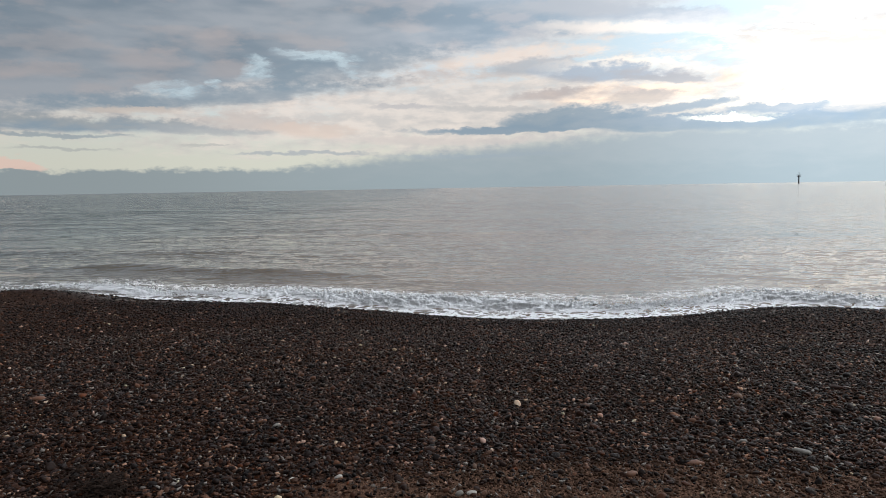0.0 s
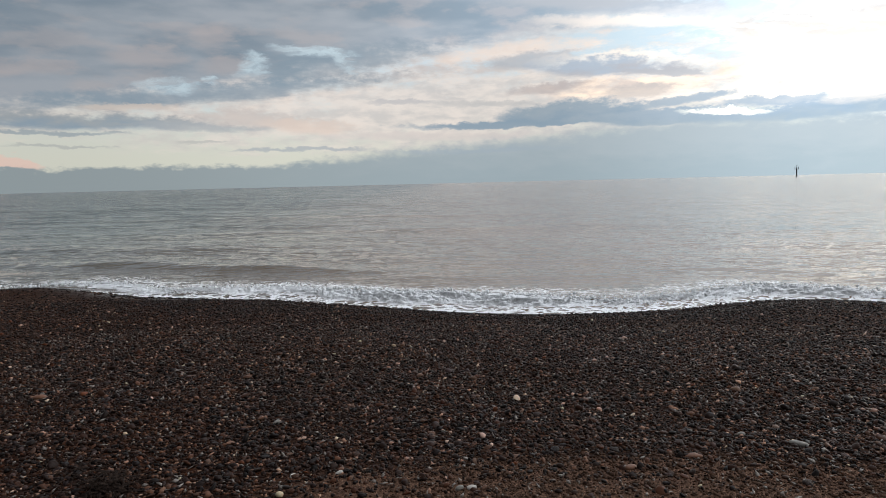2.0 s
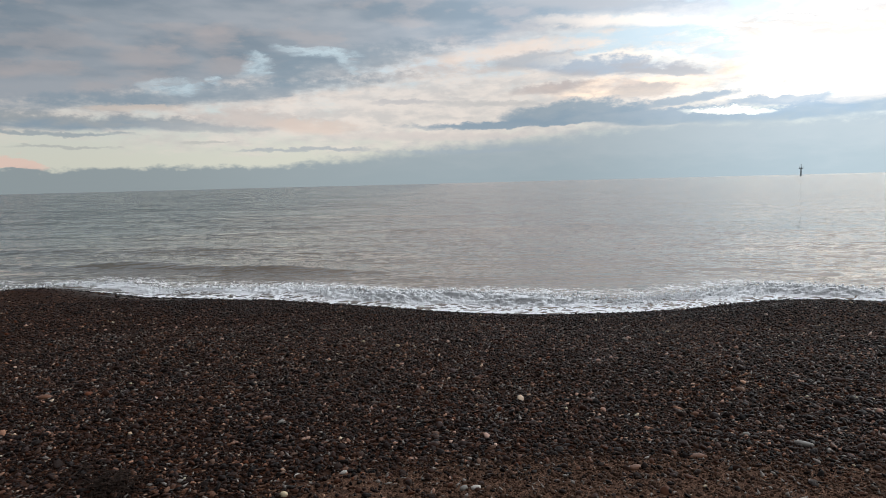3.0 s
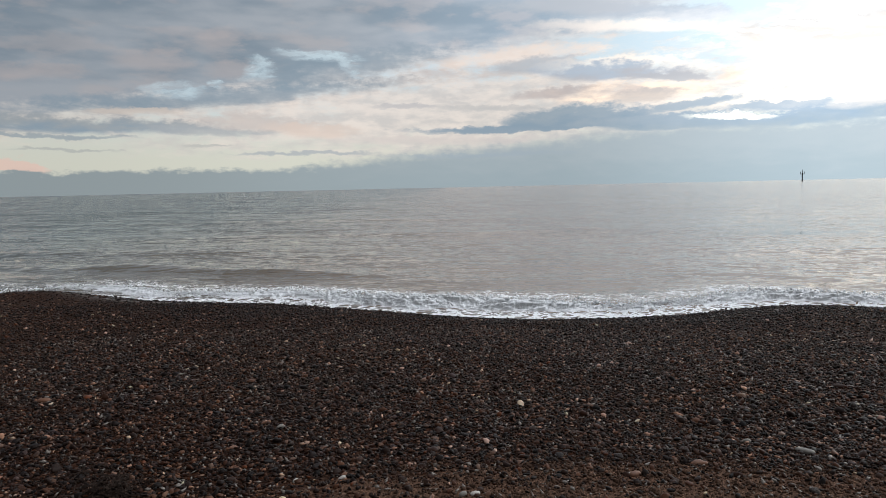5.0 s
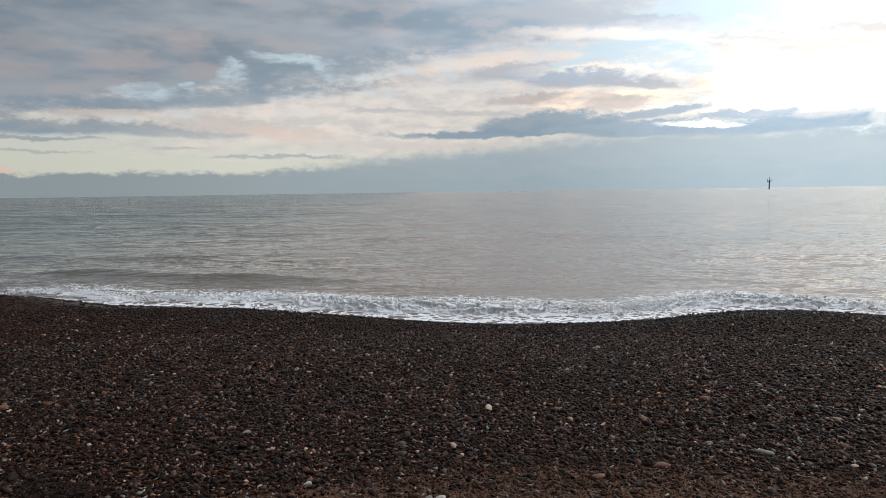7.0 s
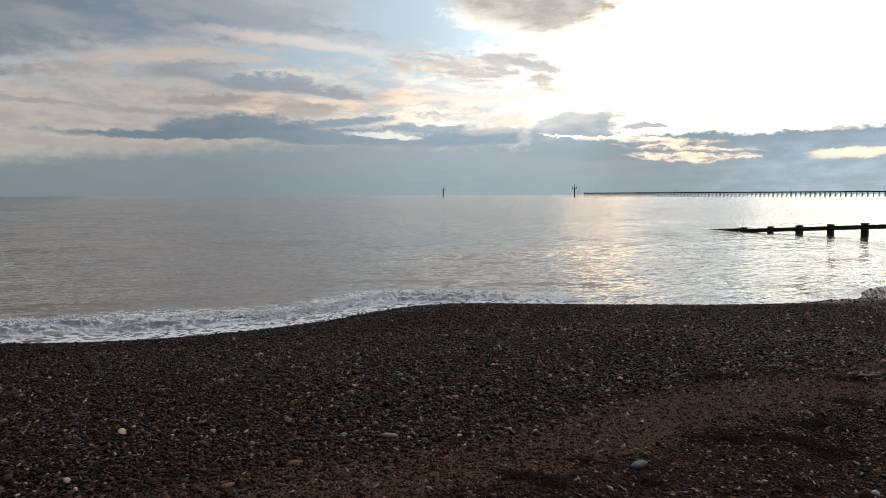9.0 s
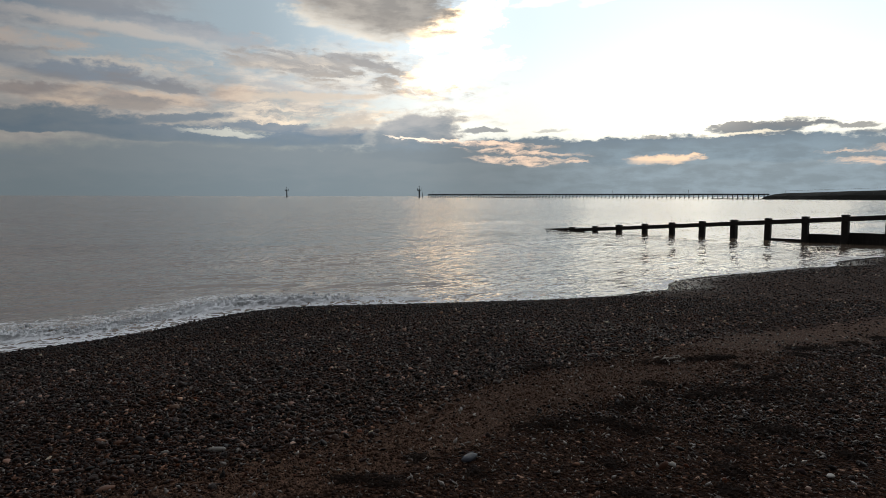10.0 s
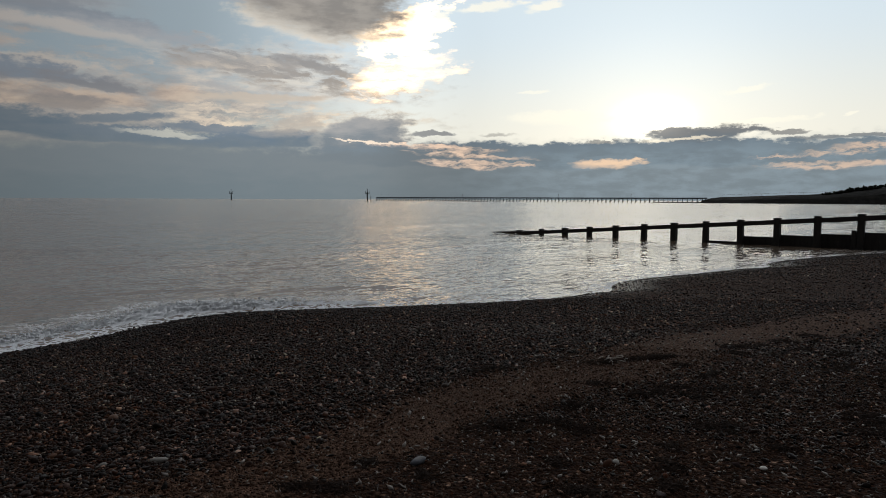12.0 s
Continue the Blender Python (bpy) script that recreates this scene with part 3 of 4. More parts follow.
def patchy(x, y):
    """Smooth random patches about one metre across, from 0 to 1."""
    i, j = np.floor(x).astype(int), np.floor(y).astype(int)
    u, v = x - i, y - j
    u, v = u * u * (3 - 2 * u), v * v * (3 - 2 * v)
    a, b_ = _table[i % 256, j % 256], _table[(i + 1) % 256, j % 256]
    c_, d_ = _table[i % 256, (j + 1) % 256], _table[(i + 1) % 256, (j + 1) % 256]
    return (a * (1 - u) + b_ * u) * (1 - v) + (c_ * (1 - u) + d_ * u) * v


def froth(x, y):
    """Puffy heaps at several sizes, from 0 to about 1."""
    total = 0.0
    for k, (scale, share) in enumerate(((3.0, 0.34), (7.0, 0.28), (15.0, 0.22), (31.0, 0.16))):
        total = total + share * (1 - np.abs(2 * patchy(x * scale + 17 * k, y * scale * 1.2 + 9 * k) - 1) ** 1.3)
    return total


def grown(fine, step, growth, limit):
    """Distances that start at step apart as far as fine and then grow."""
    out, d = [0.0], step
    while out[-1] < limit:
        out.append(out[-1] + d)
        if out[-1] > fine:
            d *= growth
    return np.array(out)


def sheet(name, xs, ys, z, mat):
    """A mesh over arrays of x, y, z of one shape; returns the object."""
    rows, cols = xs.shape
    me = bpy.data.meshes.new(name)
    co = np.stack([xs, ys, z], -1).reshape(-1, 3)
    k = np.arange(rows * cols).reshape(rows, cols)
    quads = np.stack([k[:-1, :-1], k[:-1, 1:], k[1:, 1:], k[1:, :-1]], -1).reshape(-1, 4)
    me.vertices.add(len(co)), me.vertices.foreach_set("co", co.ravel())
    me.loops.add(quads.size), me.loops.foreach_set("vertex_index", quads.ravel())
    me.polygons.add(len(quads)), me.polygons.foreach_set("loop_start", np.arange(0, quads.size, 4))
    me.update(calc_edges=True)
    me.polygons.foreach_set("use_smooth", np.ones(len(quads), bool))
    me.materials.append(mat)
    return new(name, me)


def attribute(ob, name, values):
    a = ob.data.attributes.new(name, "FLOAT", "POINT")
    a.data.foreach_set("value", np.ascontiguousarray(values, np.float32).ravel())


# ground: beach and sea bed in one sheet
right = grown(12, 0.10, 1.045, 4600)
left = -grown(9, 0.10, 1.06, 4600)[1:][::-1]
gx = np.concatenate([left, right])
inland = -grown(13, 0.09, 1.07, 4000)[1:][::-1]
seaward = grown(2, 0.12, 1.12, 4600)
gs = np.concatenate([inland, seaward])
GX, GS = np.meshgrid(gx, gs)
GY = shore(GX) + GS
GZ = beach_height(GX, GY)
beach = tagged(sheet("ground", GX, GY, GZ, SHINGLE), "brown and grey shingle beach with a strip of coarse sand", "beach", kind="structure")
attribute(beach, "sand", sandy(GX, GY))
attribute(beach, "wet", np.clip(1.15 - (-GS) / 1.6, 0, 1))

# sea
right = grown(16, 0.11, 1.05, 4700)
left = -grown(15, 0.11, 1.06, 4700)[1:][::-1]
gx = np.concatenate([left, right])
gs = np.concatenate([np.array([-1.0, -0.7, -0.45]), grown(13.0, 0.075, 1.045, 4800) - 0.3])
GX, GS = np.meshgrid(gx, gs)


def edge_of_wave(x):
    """How far out the small broken crest lies."""
    return 1.12 + 0.16 * np.sin(0.5 * x + 1.0) + 0.14 * np.sin(1.3 * x) + 0.06 * np.sin(3.1 * x)


def wave_size(x):
    """The broken crest's height, dying away along the beach."""
    return 0.095 * np.exp(-np.maximum(x - 6, 0) ** 2 / 14.0) * np.exp(-np.maximum(-5 - x, 0) ** 2 / 12.0) * (0.8 + 0.3 * np.sin(0.7 * x + 2)) + 0.012


def swell_size(x):
    """The next swell, still unbroken, highest to the east."""
    return (0.16 * np.exp(-((x + 7.0) / 6.0) ** 2) + 0.05 * np.exp(-((x - 9.0) / 4.0) ** 2)) * (0.8 + 0.2 * np.sin(1.1 * x)) + 0.008


def wavelets(x, s):
    """Short wind ripples with sharp crests, slanting a little to the shore."""
    x, s = np.broadcast_arrays(np.asarray(x, float), np.asarray(s, float))
    total = 0.0
    for kx, ks, tall, slant in ((0.55, 1.5, 0.020, 0.10), (1.0, 2.6, 0.014, -0.06), (1.9, 4.4, 0.008, 0.14)):
        p = patchy(kx * x + 31.0 * ks, ks * (s + slant * x) + 17.0 * kx)
        total = total + tall * (0.5 - np.abs(2 * p - 1))
    return total * np.clip((s - 0.6) / 2.5, 0, 1) * np.exp(-np.maximum(s - 9, 0) / 8.0) * np.exp(-np.maximum(np.abs(x) - 16, 0) / 6.0)


def sea_height(x, s):
    d = s - edge_of_wave(x)
    crest = wave_size(x) * np.exp(-(d / np.where(d < 0, 0.42, 0.8)) ** 2)
    e = s - (4.4 - 0.05 * x + 0.2 * np.sin(0.35 * x))
    crest = crest + swell_size(x) * np.exp(-(e / np.where(e < 0, 0.45, 1.2)) ** 2)
    for at, tall, slant in ((11.0, 0.09, 0.10), (20.0, 0.10, 0.16), (34.0, 0.10, 0.05)):
        g = s - at - slant * x - 0.6 * np.sin(0.17 * x + at)
        crest = crest + tall * np.exp(-(g / np.where(g < 0, 0.9, 2.0)) ** 2) * (0.55 + 0.45 * np.sin(0.13 * x + at))
    swell = 0.03 * np.sin(0.9 * s + 0.15 * x + 0.5 * np.sin(0.12 * x)) * np.clip((s - 4) / 4, 0, 1) * np.exp(-s / 60)
    small = 0.014 * lumps(1.6 * x, 2.2 * s) * np.exp(-s / 30)
    return crest + swell + small * np.clip(s / 1.5, 0.1, 1) + wavelets(x, s)


GZ = sea_height(GX, GS)
sea = tagged(sheet("water", GX, shore(GX) + GS, GZ, SEA), "calm grey-green sea with ripples and lacy foam near the shore", "sea", kind="structure")
d = GS - edge_of_wave(GX)
strong = np.clip(wave_size(GX) / 0.09, 0, 1)
foam_v = np.maximum(0.86 * np.exp(-((d + 0.20) / 0.28) ** 2) * strong, (0.46 + 0.10 * hump(GX, 4.0, 3.5)) * np.exp(-((d + 0.7) / 0.7) ** 2) * (0.6 + 0.4 * strong) * np.clip((GX + 8.5) / 4.0, 0.3, 1))
foam_v = np.maximum(foam_v, (0.60 + 0.07 * np.sin(0.9 * GX) + 0.08 * np.sin(2.3 * GX + 1.0)) * np.exp(-((GS - 0.12) / (0.24 + 0.30 * hump(GX, 3.0, 5.0))) ** 2))
foam_v = np.maximum(foam_v, 0.40 * np.exp(-((d - 0.7) / 0.9) ** 2) * (0.4 + 0.6 * strong))
attribute(sea, "foam", foam_v)


# ---------------------------------------------------------------- tools for things


def part(name, bm, mat, parent=None, label=""):
    me = bpy.data.meshes.new(name)
    bm.to_mesh(me)
    bm.free()
    me.materials.append(mat)
    ob = new(name, me)
    ob.parent = parent
    if label:
        ob["label"] = label
    return ob


def box(bm, size, at, turn=None, taper=1.0, bevel=0.0):
    made = bmesh.ops.create_cube(bm, size=1.0)["verts"]
    for v in made:
        k = taper if v.co.z > 0 else 1.0
        v.co = Vector((v.co.x * size[0] * k, v.co.y * size[1] * k, v.co.z * size[2]))
    if bevel:
        edges = list({e for v in made for e in v.link_edges})
        made = bmesh.ops.bevel(bm, geom=edges, offset=bevel, segments=1, affect="EDGES")["verts"]
        made = list({v for v in made})
    m = Matrix.Translation(at) @ (turn.to_4x4() if turn is not None else Matrix())
    bmesh.ops.transform(bm, matrix=m, verts=made)


def beam(bm, a, b, w, h):
    """A squared timber from a to b."""
    a, b = Vector(a), Vector(b)
    box(bm, (w, h, (b - a).length), (a + b) / 2, (b - a).to_track_quat("Z", "X").to_matrix())


def empty(name, at, label, category, group="", kind=""):
    ob = new(name)
    ob.location = at
    return tagged(ob, label, category, group, kind)


def pebble_shape(seed, fine):
    """Vertices and faces of a rounded flattish stone, about 1 across its half."""
    rng = np.random.RandomState(seed)
    bm = bmesh.new()
    bmesh.ops.create_icosphere(bm, subdivisions=2 if fine else 1, radius=1.0)
    v = np.array([x.co for x in bm.verts])
    f = np.array([[x.index for x in face.verts] for face in bm.faces])
    bm.free()
    a = rng.normal(size=(3, 3))
    v = v * (1 + 0.20 * np.sin(v @ a[0] * 1.6 + seed)[:, None] + 0.14 * np.sin(v @ a[1] * 2.6)[:, None])
    v = np.sign(v) * np.abs(v) ** 0.92
    return v * np.array([1.05, rng.uniform(0.6, 0.95), rng.uniform(0.32, 0.62)]), f


def chip_shape(seed):
    """The plainest stone: six corners."""
    rng = np.random.RandomState(seed)
    v = np.array([(1, 0, 0), (-1, 0, 0), (0, 1, 0), (0, -1, 0), (0, 0, 1), (0, 0, -1)], float)
    f = np.array([(0, 2, 4), (2, 1, 4), (1, 3, 4), (3, 0, 4), (2, 0, 5), (1, 2, 5), (3, 1, 5), (0, 3, 5)])
    return v * rng.uniform(0.85, 1.25, (6, 1)) * np.array([1.15, rng.uniform(0.75, 1.0), rng.uniform(0.45, 0.7)]), f


CHIPS = [chip_shape(60 + k) for k in range(10)]
COARSE = [pebble_shape(k, False) for k in range(10)]
FINE = [pebble_shape(40 + k, True) for k in range(8)]


def scatter(name, shapes, xs, ys, sizes, mat, label, category, sink=0.25, seed=3, base=None):
    """Many stones in one mesh, lying on the beach."""
    rng = np.random.RandomState(seed)
    zs = beach_height(xs, ys) if base is None else base
    kinds = rng.randint(0, len(shapes), len(xs))
    all_v, all_f, offset = [], [], 0
    for k, (v, f) in enumerate(shapes):
        sel = np.where(kinds == k)[0]
        if not len(sel):
            continue
        turn, tip, tip2 = rng.uniform(0, 6.283, len(sel)), rng.normal(0, 0.5, len(sel)), rng.normal(0, 0.5, len(sel))
        p = np.repeat(v[None], len(sel), 0) * sizes[sel][:, None, None] * rng.uniform(0.8, 1.25, (len(sel), 1, 3))
        for ang_, i, j in ((tip, 1, 2), (tip2, 0, 2), (turn, 0, 1)):
            c, sn = np.cos(ang_)[:, None], np.sin(ang_)[:, None]
            p[..., i], p[..., j] = p[..., i] * c - p[..., j] * sn, p[..., i] * sn + p[..., j] * c
        p += np.stack([xs[sel], ys[sel], zs[sel] + sizes[sel] * (0.5 - sink)], -1)[:, None]
        all_v.append(p.reshape(-1, 3))
        all_f.append((f[None] + (np.arange(len(sel)) * len(v))[:, None, None] + offset).reshape(-1, 3))
        offset += len(sel) * len(v)
    co, tri = np.concatenate(all_v), np.concatenate(all_f)
    me = bpy.data.meshes.new(name)
    me.vertices.add(len(co)), me.vertices.foreach_set("co", co.ravel())
    me.loops.add(tri.size), me.loops.foreach_set("vertex_index", tri.ravel())
    me.polygons.add(len(tri)), me.polygons.foreach_set("loop_start", np.arange(0, tri.size, 3))
    me.update(calc_edges=True)
    me.polygons.foreach_set("use_smooth", np.ones(len(tri), bool))
    me.materials.append(mat)
    return tagged(new(name, me), label, category, kind="stuff")


def behind_sand(x, y):
    """How far behind the sandy strip, where only fine gravel lies."""
    return np.clip((sand_line(x) + 0.15 - np.asarray(y)) / 0.4, 0, 1) * np.clip((np.asarray(x) + 1.5) / 1.5, 0, 1)


def strewn(count, near, far, seed, a0=-40.0, a1=86.0, sand_thin=0.8, coarse=False):
    """Random places on the beach between two distances from where one stands."""
    rng = np.random.RandomState(seed)
    r = np.sqrt(rng.uniform(near ** 2, far ** 2, count))
    a = np.radians(rng.uniform(a0, a1, count))
    x, y = 0.25 + r * np.sin(a), -0.1 + r * np.cos(a)
    s = shore(x) - y
    thin = rng.uniform(0, 1, count) > (sand_thin + 0.35 * np.clip((x - 2.5) / 1.5, 0, 1)) * sandy(x, y) + 0.25 * np.clip((s - 10) / 1.0, 0, 1)
    keep = (s > np.where(x > 9, -0.02, -0.15 + 0.45 * hump(x, 1.2, 1.8))) & thin
    if coarse:
        keep &= rng.uniform(0, 1, count) > 0.9 * behind_sand(x, y)
    return x[keep], y[keep], rng


# ---------------------------------------------------------------- timber groyne
GROYNE_X, BAY = 36.6, 1.83
groyne = empty("groyne", (GROYNE_X, 12.4, 0), "dark wet timber groyne running from the beach into the sea", "groyne")


def groyne_y(i):
    return 6.75 + BAY * (11 - i)


def groyne_top(i):
    return 1.66 - 0.134 * (11 - i)


for i in range(0, 17):
    rng = random.Random(i)
    bm = bmesh.new()
    w = 0.30 + rng.uniform(-0.02, 0.03)
    foot = min(-0.8, groyne_top(i) - 1.0)
    box(bm, (w, w, groyne_top(i) - foot), (0, 0, (groyne_top(i) + foot) / 2), None, 0.96, 0.025)
    post = part("post", bm, TIMBER, groyne)
    bm = bmesh.new()
    box(bm, (w + 0.05, w + 0.05, 0.06), (0, 0, groyne_top(i) + 0.02), None, 0.8, 0.015)
    part("cap", bm, TIMBER, post)
    post.location = (rng.uniform(-0.03, 0.03), groyne_y(i) - 12.4, 0)
    post.rotation_euler = (rng.uniform(-0.02, 0.02), rng.uniform(-0.015, 0.015), rng.uniform(-0.1, 0.1))
for i in range(0, 16):
    a, b = groyne_y(i) - 12.4, groyne_y(i + 1) - 12.4
    za, zb = groyne_top(i) - 0.20, groyne_top(i + 1) - 0.20
    bm = bmesh.new()
    slope = math.atan2(zb - za, b - a + 0.0)
    box(bm, (0.13, abs(b - a) / math.cos(slope) - 0.01, 0.23), (-0.22, (a + b) / 2, (za + zb) / 2 + 0.03), Matrix.Rotation(math.atan2(za - zb, a - b), 3, "X"))
    part("rail", bm, TIMBER, groyne)
    level = groyne_top(i) - 0.84
    if i >= 8 or i == 7:
        tops = [level - 0.2 * k for k in range(8)] if i >= 8 else [0.10, -0.12]
        for k, zt in enumerate(tops):
            if zt < -0.6:
                break
            bm = bmesh.new()
            box(bm, (0.07, BAY - 0.012, 0.215), (0.19 + 0.012 * (k % 2), (a + b) / 2, zt - 0.1))
            part("plank", bm, TIMBER, groyne)
bm = bmesh.new()
box(bm, (0.10, 2.6, 0.16), (-0.2, groyne_y(0) - 12.4 + 1.2, 0.02), Matrix.Rotation(-0.06, 3, "X"), 1.0, 0.015)
part("end_plank", bm, TIMBER, groyne)
bm = bmesh.new()
box(bm, (0.2, 0.2, 1.2), (-0.12, groyne_y(11) - 12.4 + 0.24, 0.32), None, 0.9, 0.02)
part("short_post", bm, TIMBER, groyne)

# ---------------------------------------------------------------- far pier
PIER_A, PIER_B, BENTS = Vector((586, 683, 0)), Vector((604, 239, 0)), 96
pier = empty("pier", (595, 461, 0), "long dark timber pier on trestles far out at sea", "pier")
origin = Vector((595, 461, 0))
step_ = (PIER_B - PIER_A) / BENTS
bm = bmesh.new()
for dx in (0.0, 1.2):
    beam(bm, (-0.0 + dx, -0.3, -3), (dx, -0.3, 4.3), 0.36, 0.36)
beam(bm, (-0.1, -0.3, 0.3), (-0.1, -4.3, 4.1), 0.32, 0.32)
beam(bm, (-0.2, -0.3, 3.9), (2.6, -0.3, 3.9), 0.3, 0.3)
bent = part("trestle", bm, PIER_WOOD, pier)
bent.location = PIER_A - origin
for k in range(1, BENTS):
    more = bpy.data.objects.new("trestle", bent.data)
    scene.collection.objects.link(more)
    more.parent = pier
    more.location = PIER_A + step_ * k - origin
for name, z0, w in (("handrail", 5.35, 0.09), ("deck", 4.4, 0.55)):
    bm = bmesh.new()
    for dx in (0.0, 1.2):
        beam(bm, PIER_A - origin + Vector((dx, 0, z0)), PIER_B - origin + Vector((dx, 0, z0)), w, w)
    if name == "deck":
        beam(bm, PIER_A - origin + Vector((0.6, 0, z0)), PIER_B - origin + Vector((0.6, 0, z0)), 1.0, 0.12)
    part(name, bm, PIER_WOOD, pier)
for k in (2, 5, 33, 62, 80):
    bm = bmesh.new()
    beam(bm, PIER_A + step_ * k - origin + Vector((0, 0, 4)), PIER_A + step_ * k - origin + Vector((0, 0, 8.3)), 0.16, 0.16)
    lamp_post = part("lamp_post", bm, STEEL, pier)
    bm = bmesh.new()
    box(bm, (0.7, 0.35, 0.3), PIER_A + step_ * k - origin + Vector((0.2, 0, 8.3)), None, 0.7)
    part("lamp", bm, STEEL, lamp_post)
bm = bmesh.new()
beam(bm, PIER_A + step_ * 26 - origin + Vector((-1, 0, 0.5)), PIER_A + step_ * 40 - origin + Vector((-1, 0, 0.5)), 0.5, 1.0)
part("fender", bm, PIER_WOOD, pier)
bm = bmesh.new()
beam(bm, PIER_A + step_ * 85 - origin + Vector((-0.6, 0, 0.4)), PIER_B - origin + Vector((-0.6, 0, 0.4)), 0.6, 2.4)
part("base_wall", bm, PIER_WOOD, pier)


def beacon(az_deg, dist, height, label):
    a = radians(az_deg)
    ob = empty("sea_beacon", (dist * math.sin(a), dist * math.cos(a), 0), label, "beacon", "harbour beacons")
    bm = bmesh.new()
    box(bm, (1.6, 1.6, height * 0.78 + 3), (0, 0, height * 0.39 - 1.5), None, 0.75, 0.1)
    part("pile", bm, STEEL, ob)
    bm = bmesh.new()
    box(bm, (0.7, 0.7, height * 0.26), (0, 0, height * 0.87), None, 0.6, 0.05)
    mast = part("mast", bm, STEEL, ob)
    bm = bmesh.new()
    box(bm, (4.4, 0.5, 0.6), (0, 0, height * 0.66))
    crossbar = part("crossbar", bm, STEEL, ob)
    for sx in (-1, 1):
        bm = bmesh.new()
        box(bm, (0.6, 0.6, height * 0.22), (2.0 * sx, 0, height * 0.76), None, 0.7)
        part("prong", bm, STEEL, crossbar)
    bm = bmesh.new()
    bmesh.ops.create_icosphere(bm, subdivisions=1, radius=0.55)
    bmesh.ops.translate(bm, verts=bm.verts, vec=(0, 0, height * 1.0))
    part("lantern", bm, STEEL, mast)
    ob.rotation_euler = (0, 0, -a)
    return ob


beacon(28.5, 900, 13.6, "dark steel sea beacon with a forked top standing in open water")
beacon(39.85, 700, 12.6, "tall dark steel beacon with a crossbar off the pier's end")
bm = bmesh.new()
box(bm, (0.5, 0.5, 9), (0, 0, 1.5), None, 0.7)
stake = part("marker_post", bm, STEEL)
stake.location = (700 * math.sin(radians(40.15)), 700 * math.cos(radians(40.15)), 0)
tagged(stake, "thin dark marker post standing in the sea", "post")

# ---------------------------------------------------------------- far spit of land
def land_top(t):
    """The spit's height along its length: a low bank that climbs to wooded dunes."""
    t = np.asarray(t, float)
    return 6.2 + 11.5 * np.clip(t, 0, 0.27) + 9.5 * np.clip((t - 0.27) / 0.17, 0, 1) ** 1.3 + 1.5 * np.clip((t - 0.44) / 0.3, 0, 1)


bm = bmesh.new()
ALONG, ACROSS = 60, 12
grid = []
for i in range(ALONG + 1):
    t = i / ALONG
    cx, cy = 602 + 40 * t, 242 - 330 * t
    tall = land_top(t)
    row = []
    for j in range(ACROSS + 1):
        u = j / ACROSS
        shape_ = math.sin(math.pi * u) ** 0.5
        row.append(bm.verts.new((cx - 10 + 130 * u, cy, -0.6 + (float(tall) + 0.6 * noise.noise((cx * 0.05, cy * 0.05, u * 9))) * shape_)))
    grid.append(row)
for i in range(ALONG):
    for j in range(ACROSS):
        bm.faces.new((grid[i][j], grid[i + 1][j], grid[i + 1][j + 1], grid[i][j + 1]))
tagged(part("headland", bm, LAND), "low dark spit of land beyond the pier", "headland", kind="structure")
rng = np.random.RandomState(11)
t = rng.uniform(0.27, 0.9, 2600)
cx, cy = 602 + 40 * t + rng.uniform(25, 70, 2600), 242 - 330 * t
tall = land_top(t) - 0.4 + 0.7 * np.sin(t * 60) + rng.uniform(-1.5, 0.4, 2600)
scatter("scrub", COARSE, cx, cy, rng.uniform(0.8, 2.0, 2600), SCRUB, "dark wind-cut trees and scrub on the headland", "scrub", base=tall)
bm = bmesh.new()
beam(bm, (606, 226, 7.6), (622, 130, 10.6), 0.12, 0.14)
for k in range(4):
    q = k / 3
    beam(bm, (606 + 16 * q, 226 - 96 * q, 2), (606 + 16 * q, 226 - 96 * q, 7.6 + 3.0 * q), 0.1, 0.1)
tagged(part("sea_wall_railing", bm, CONCRETE), "pale railing along the top of the headland", "railing", kind="structure")

# ---------------------------------------------------------------- things on the beach


def on_beach(x, y):
    return (x, y, float(beach_height(x, y)))


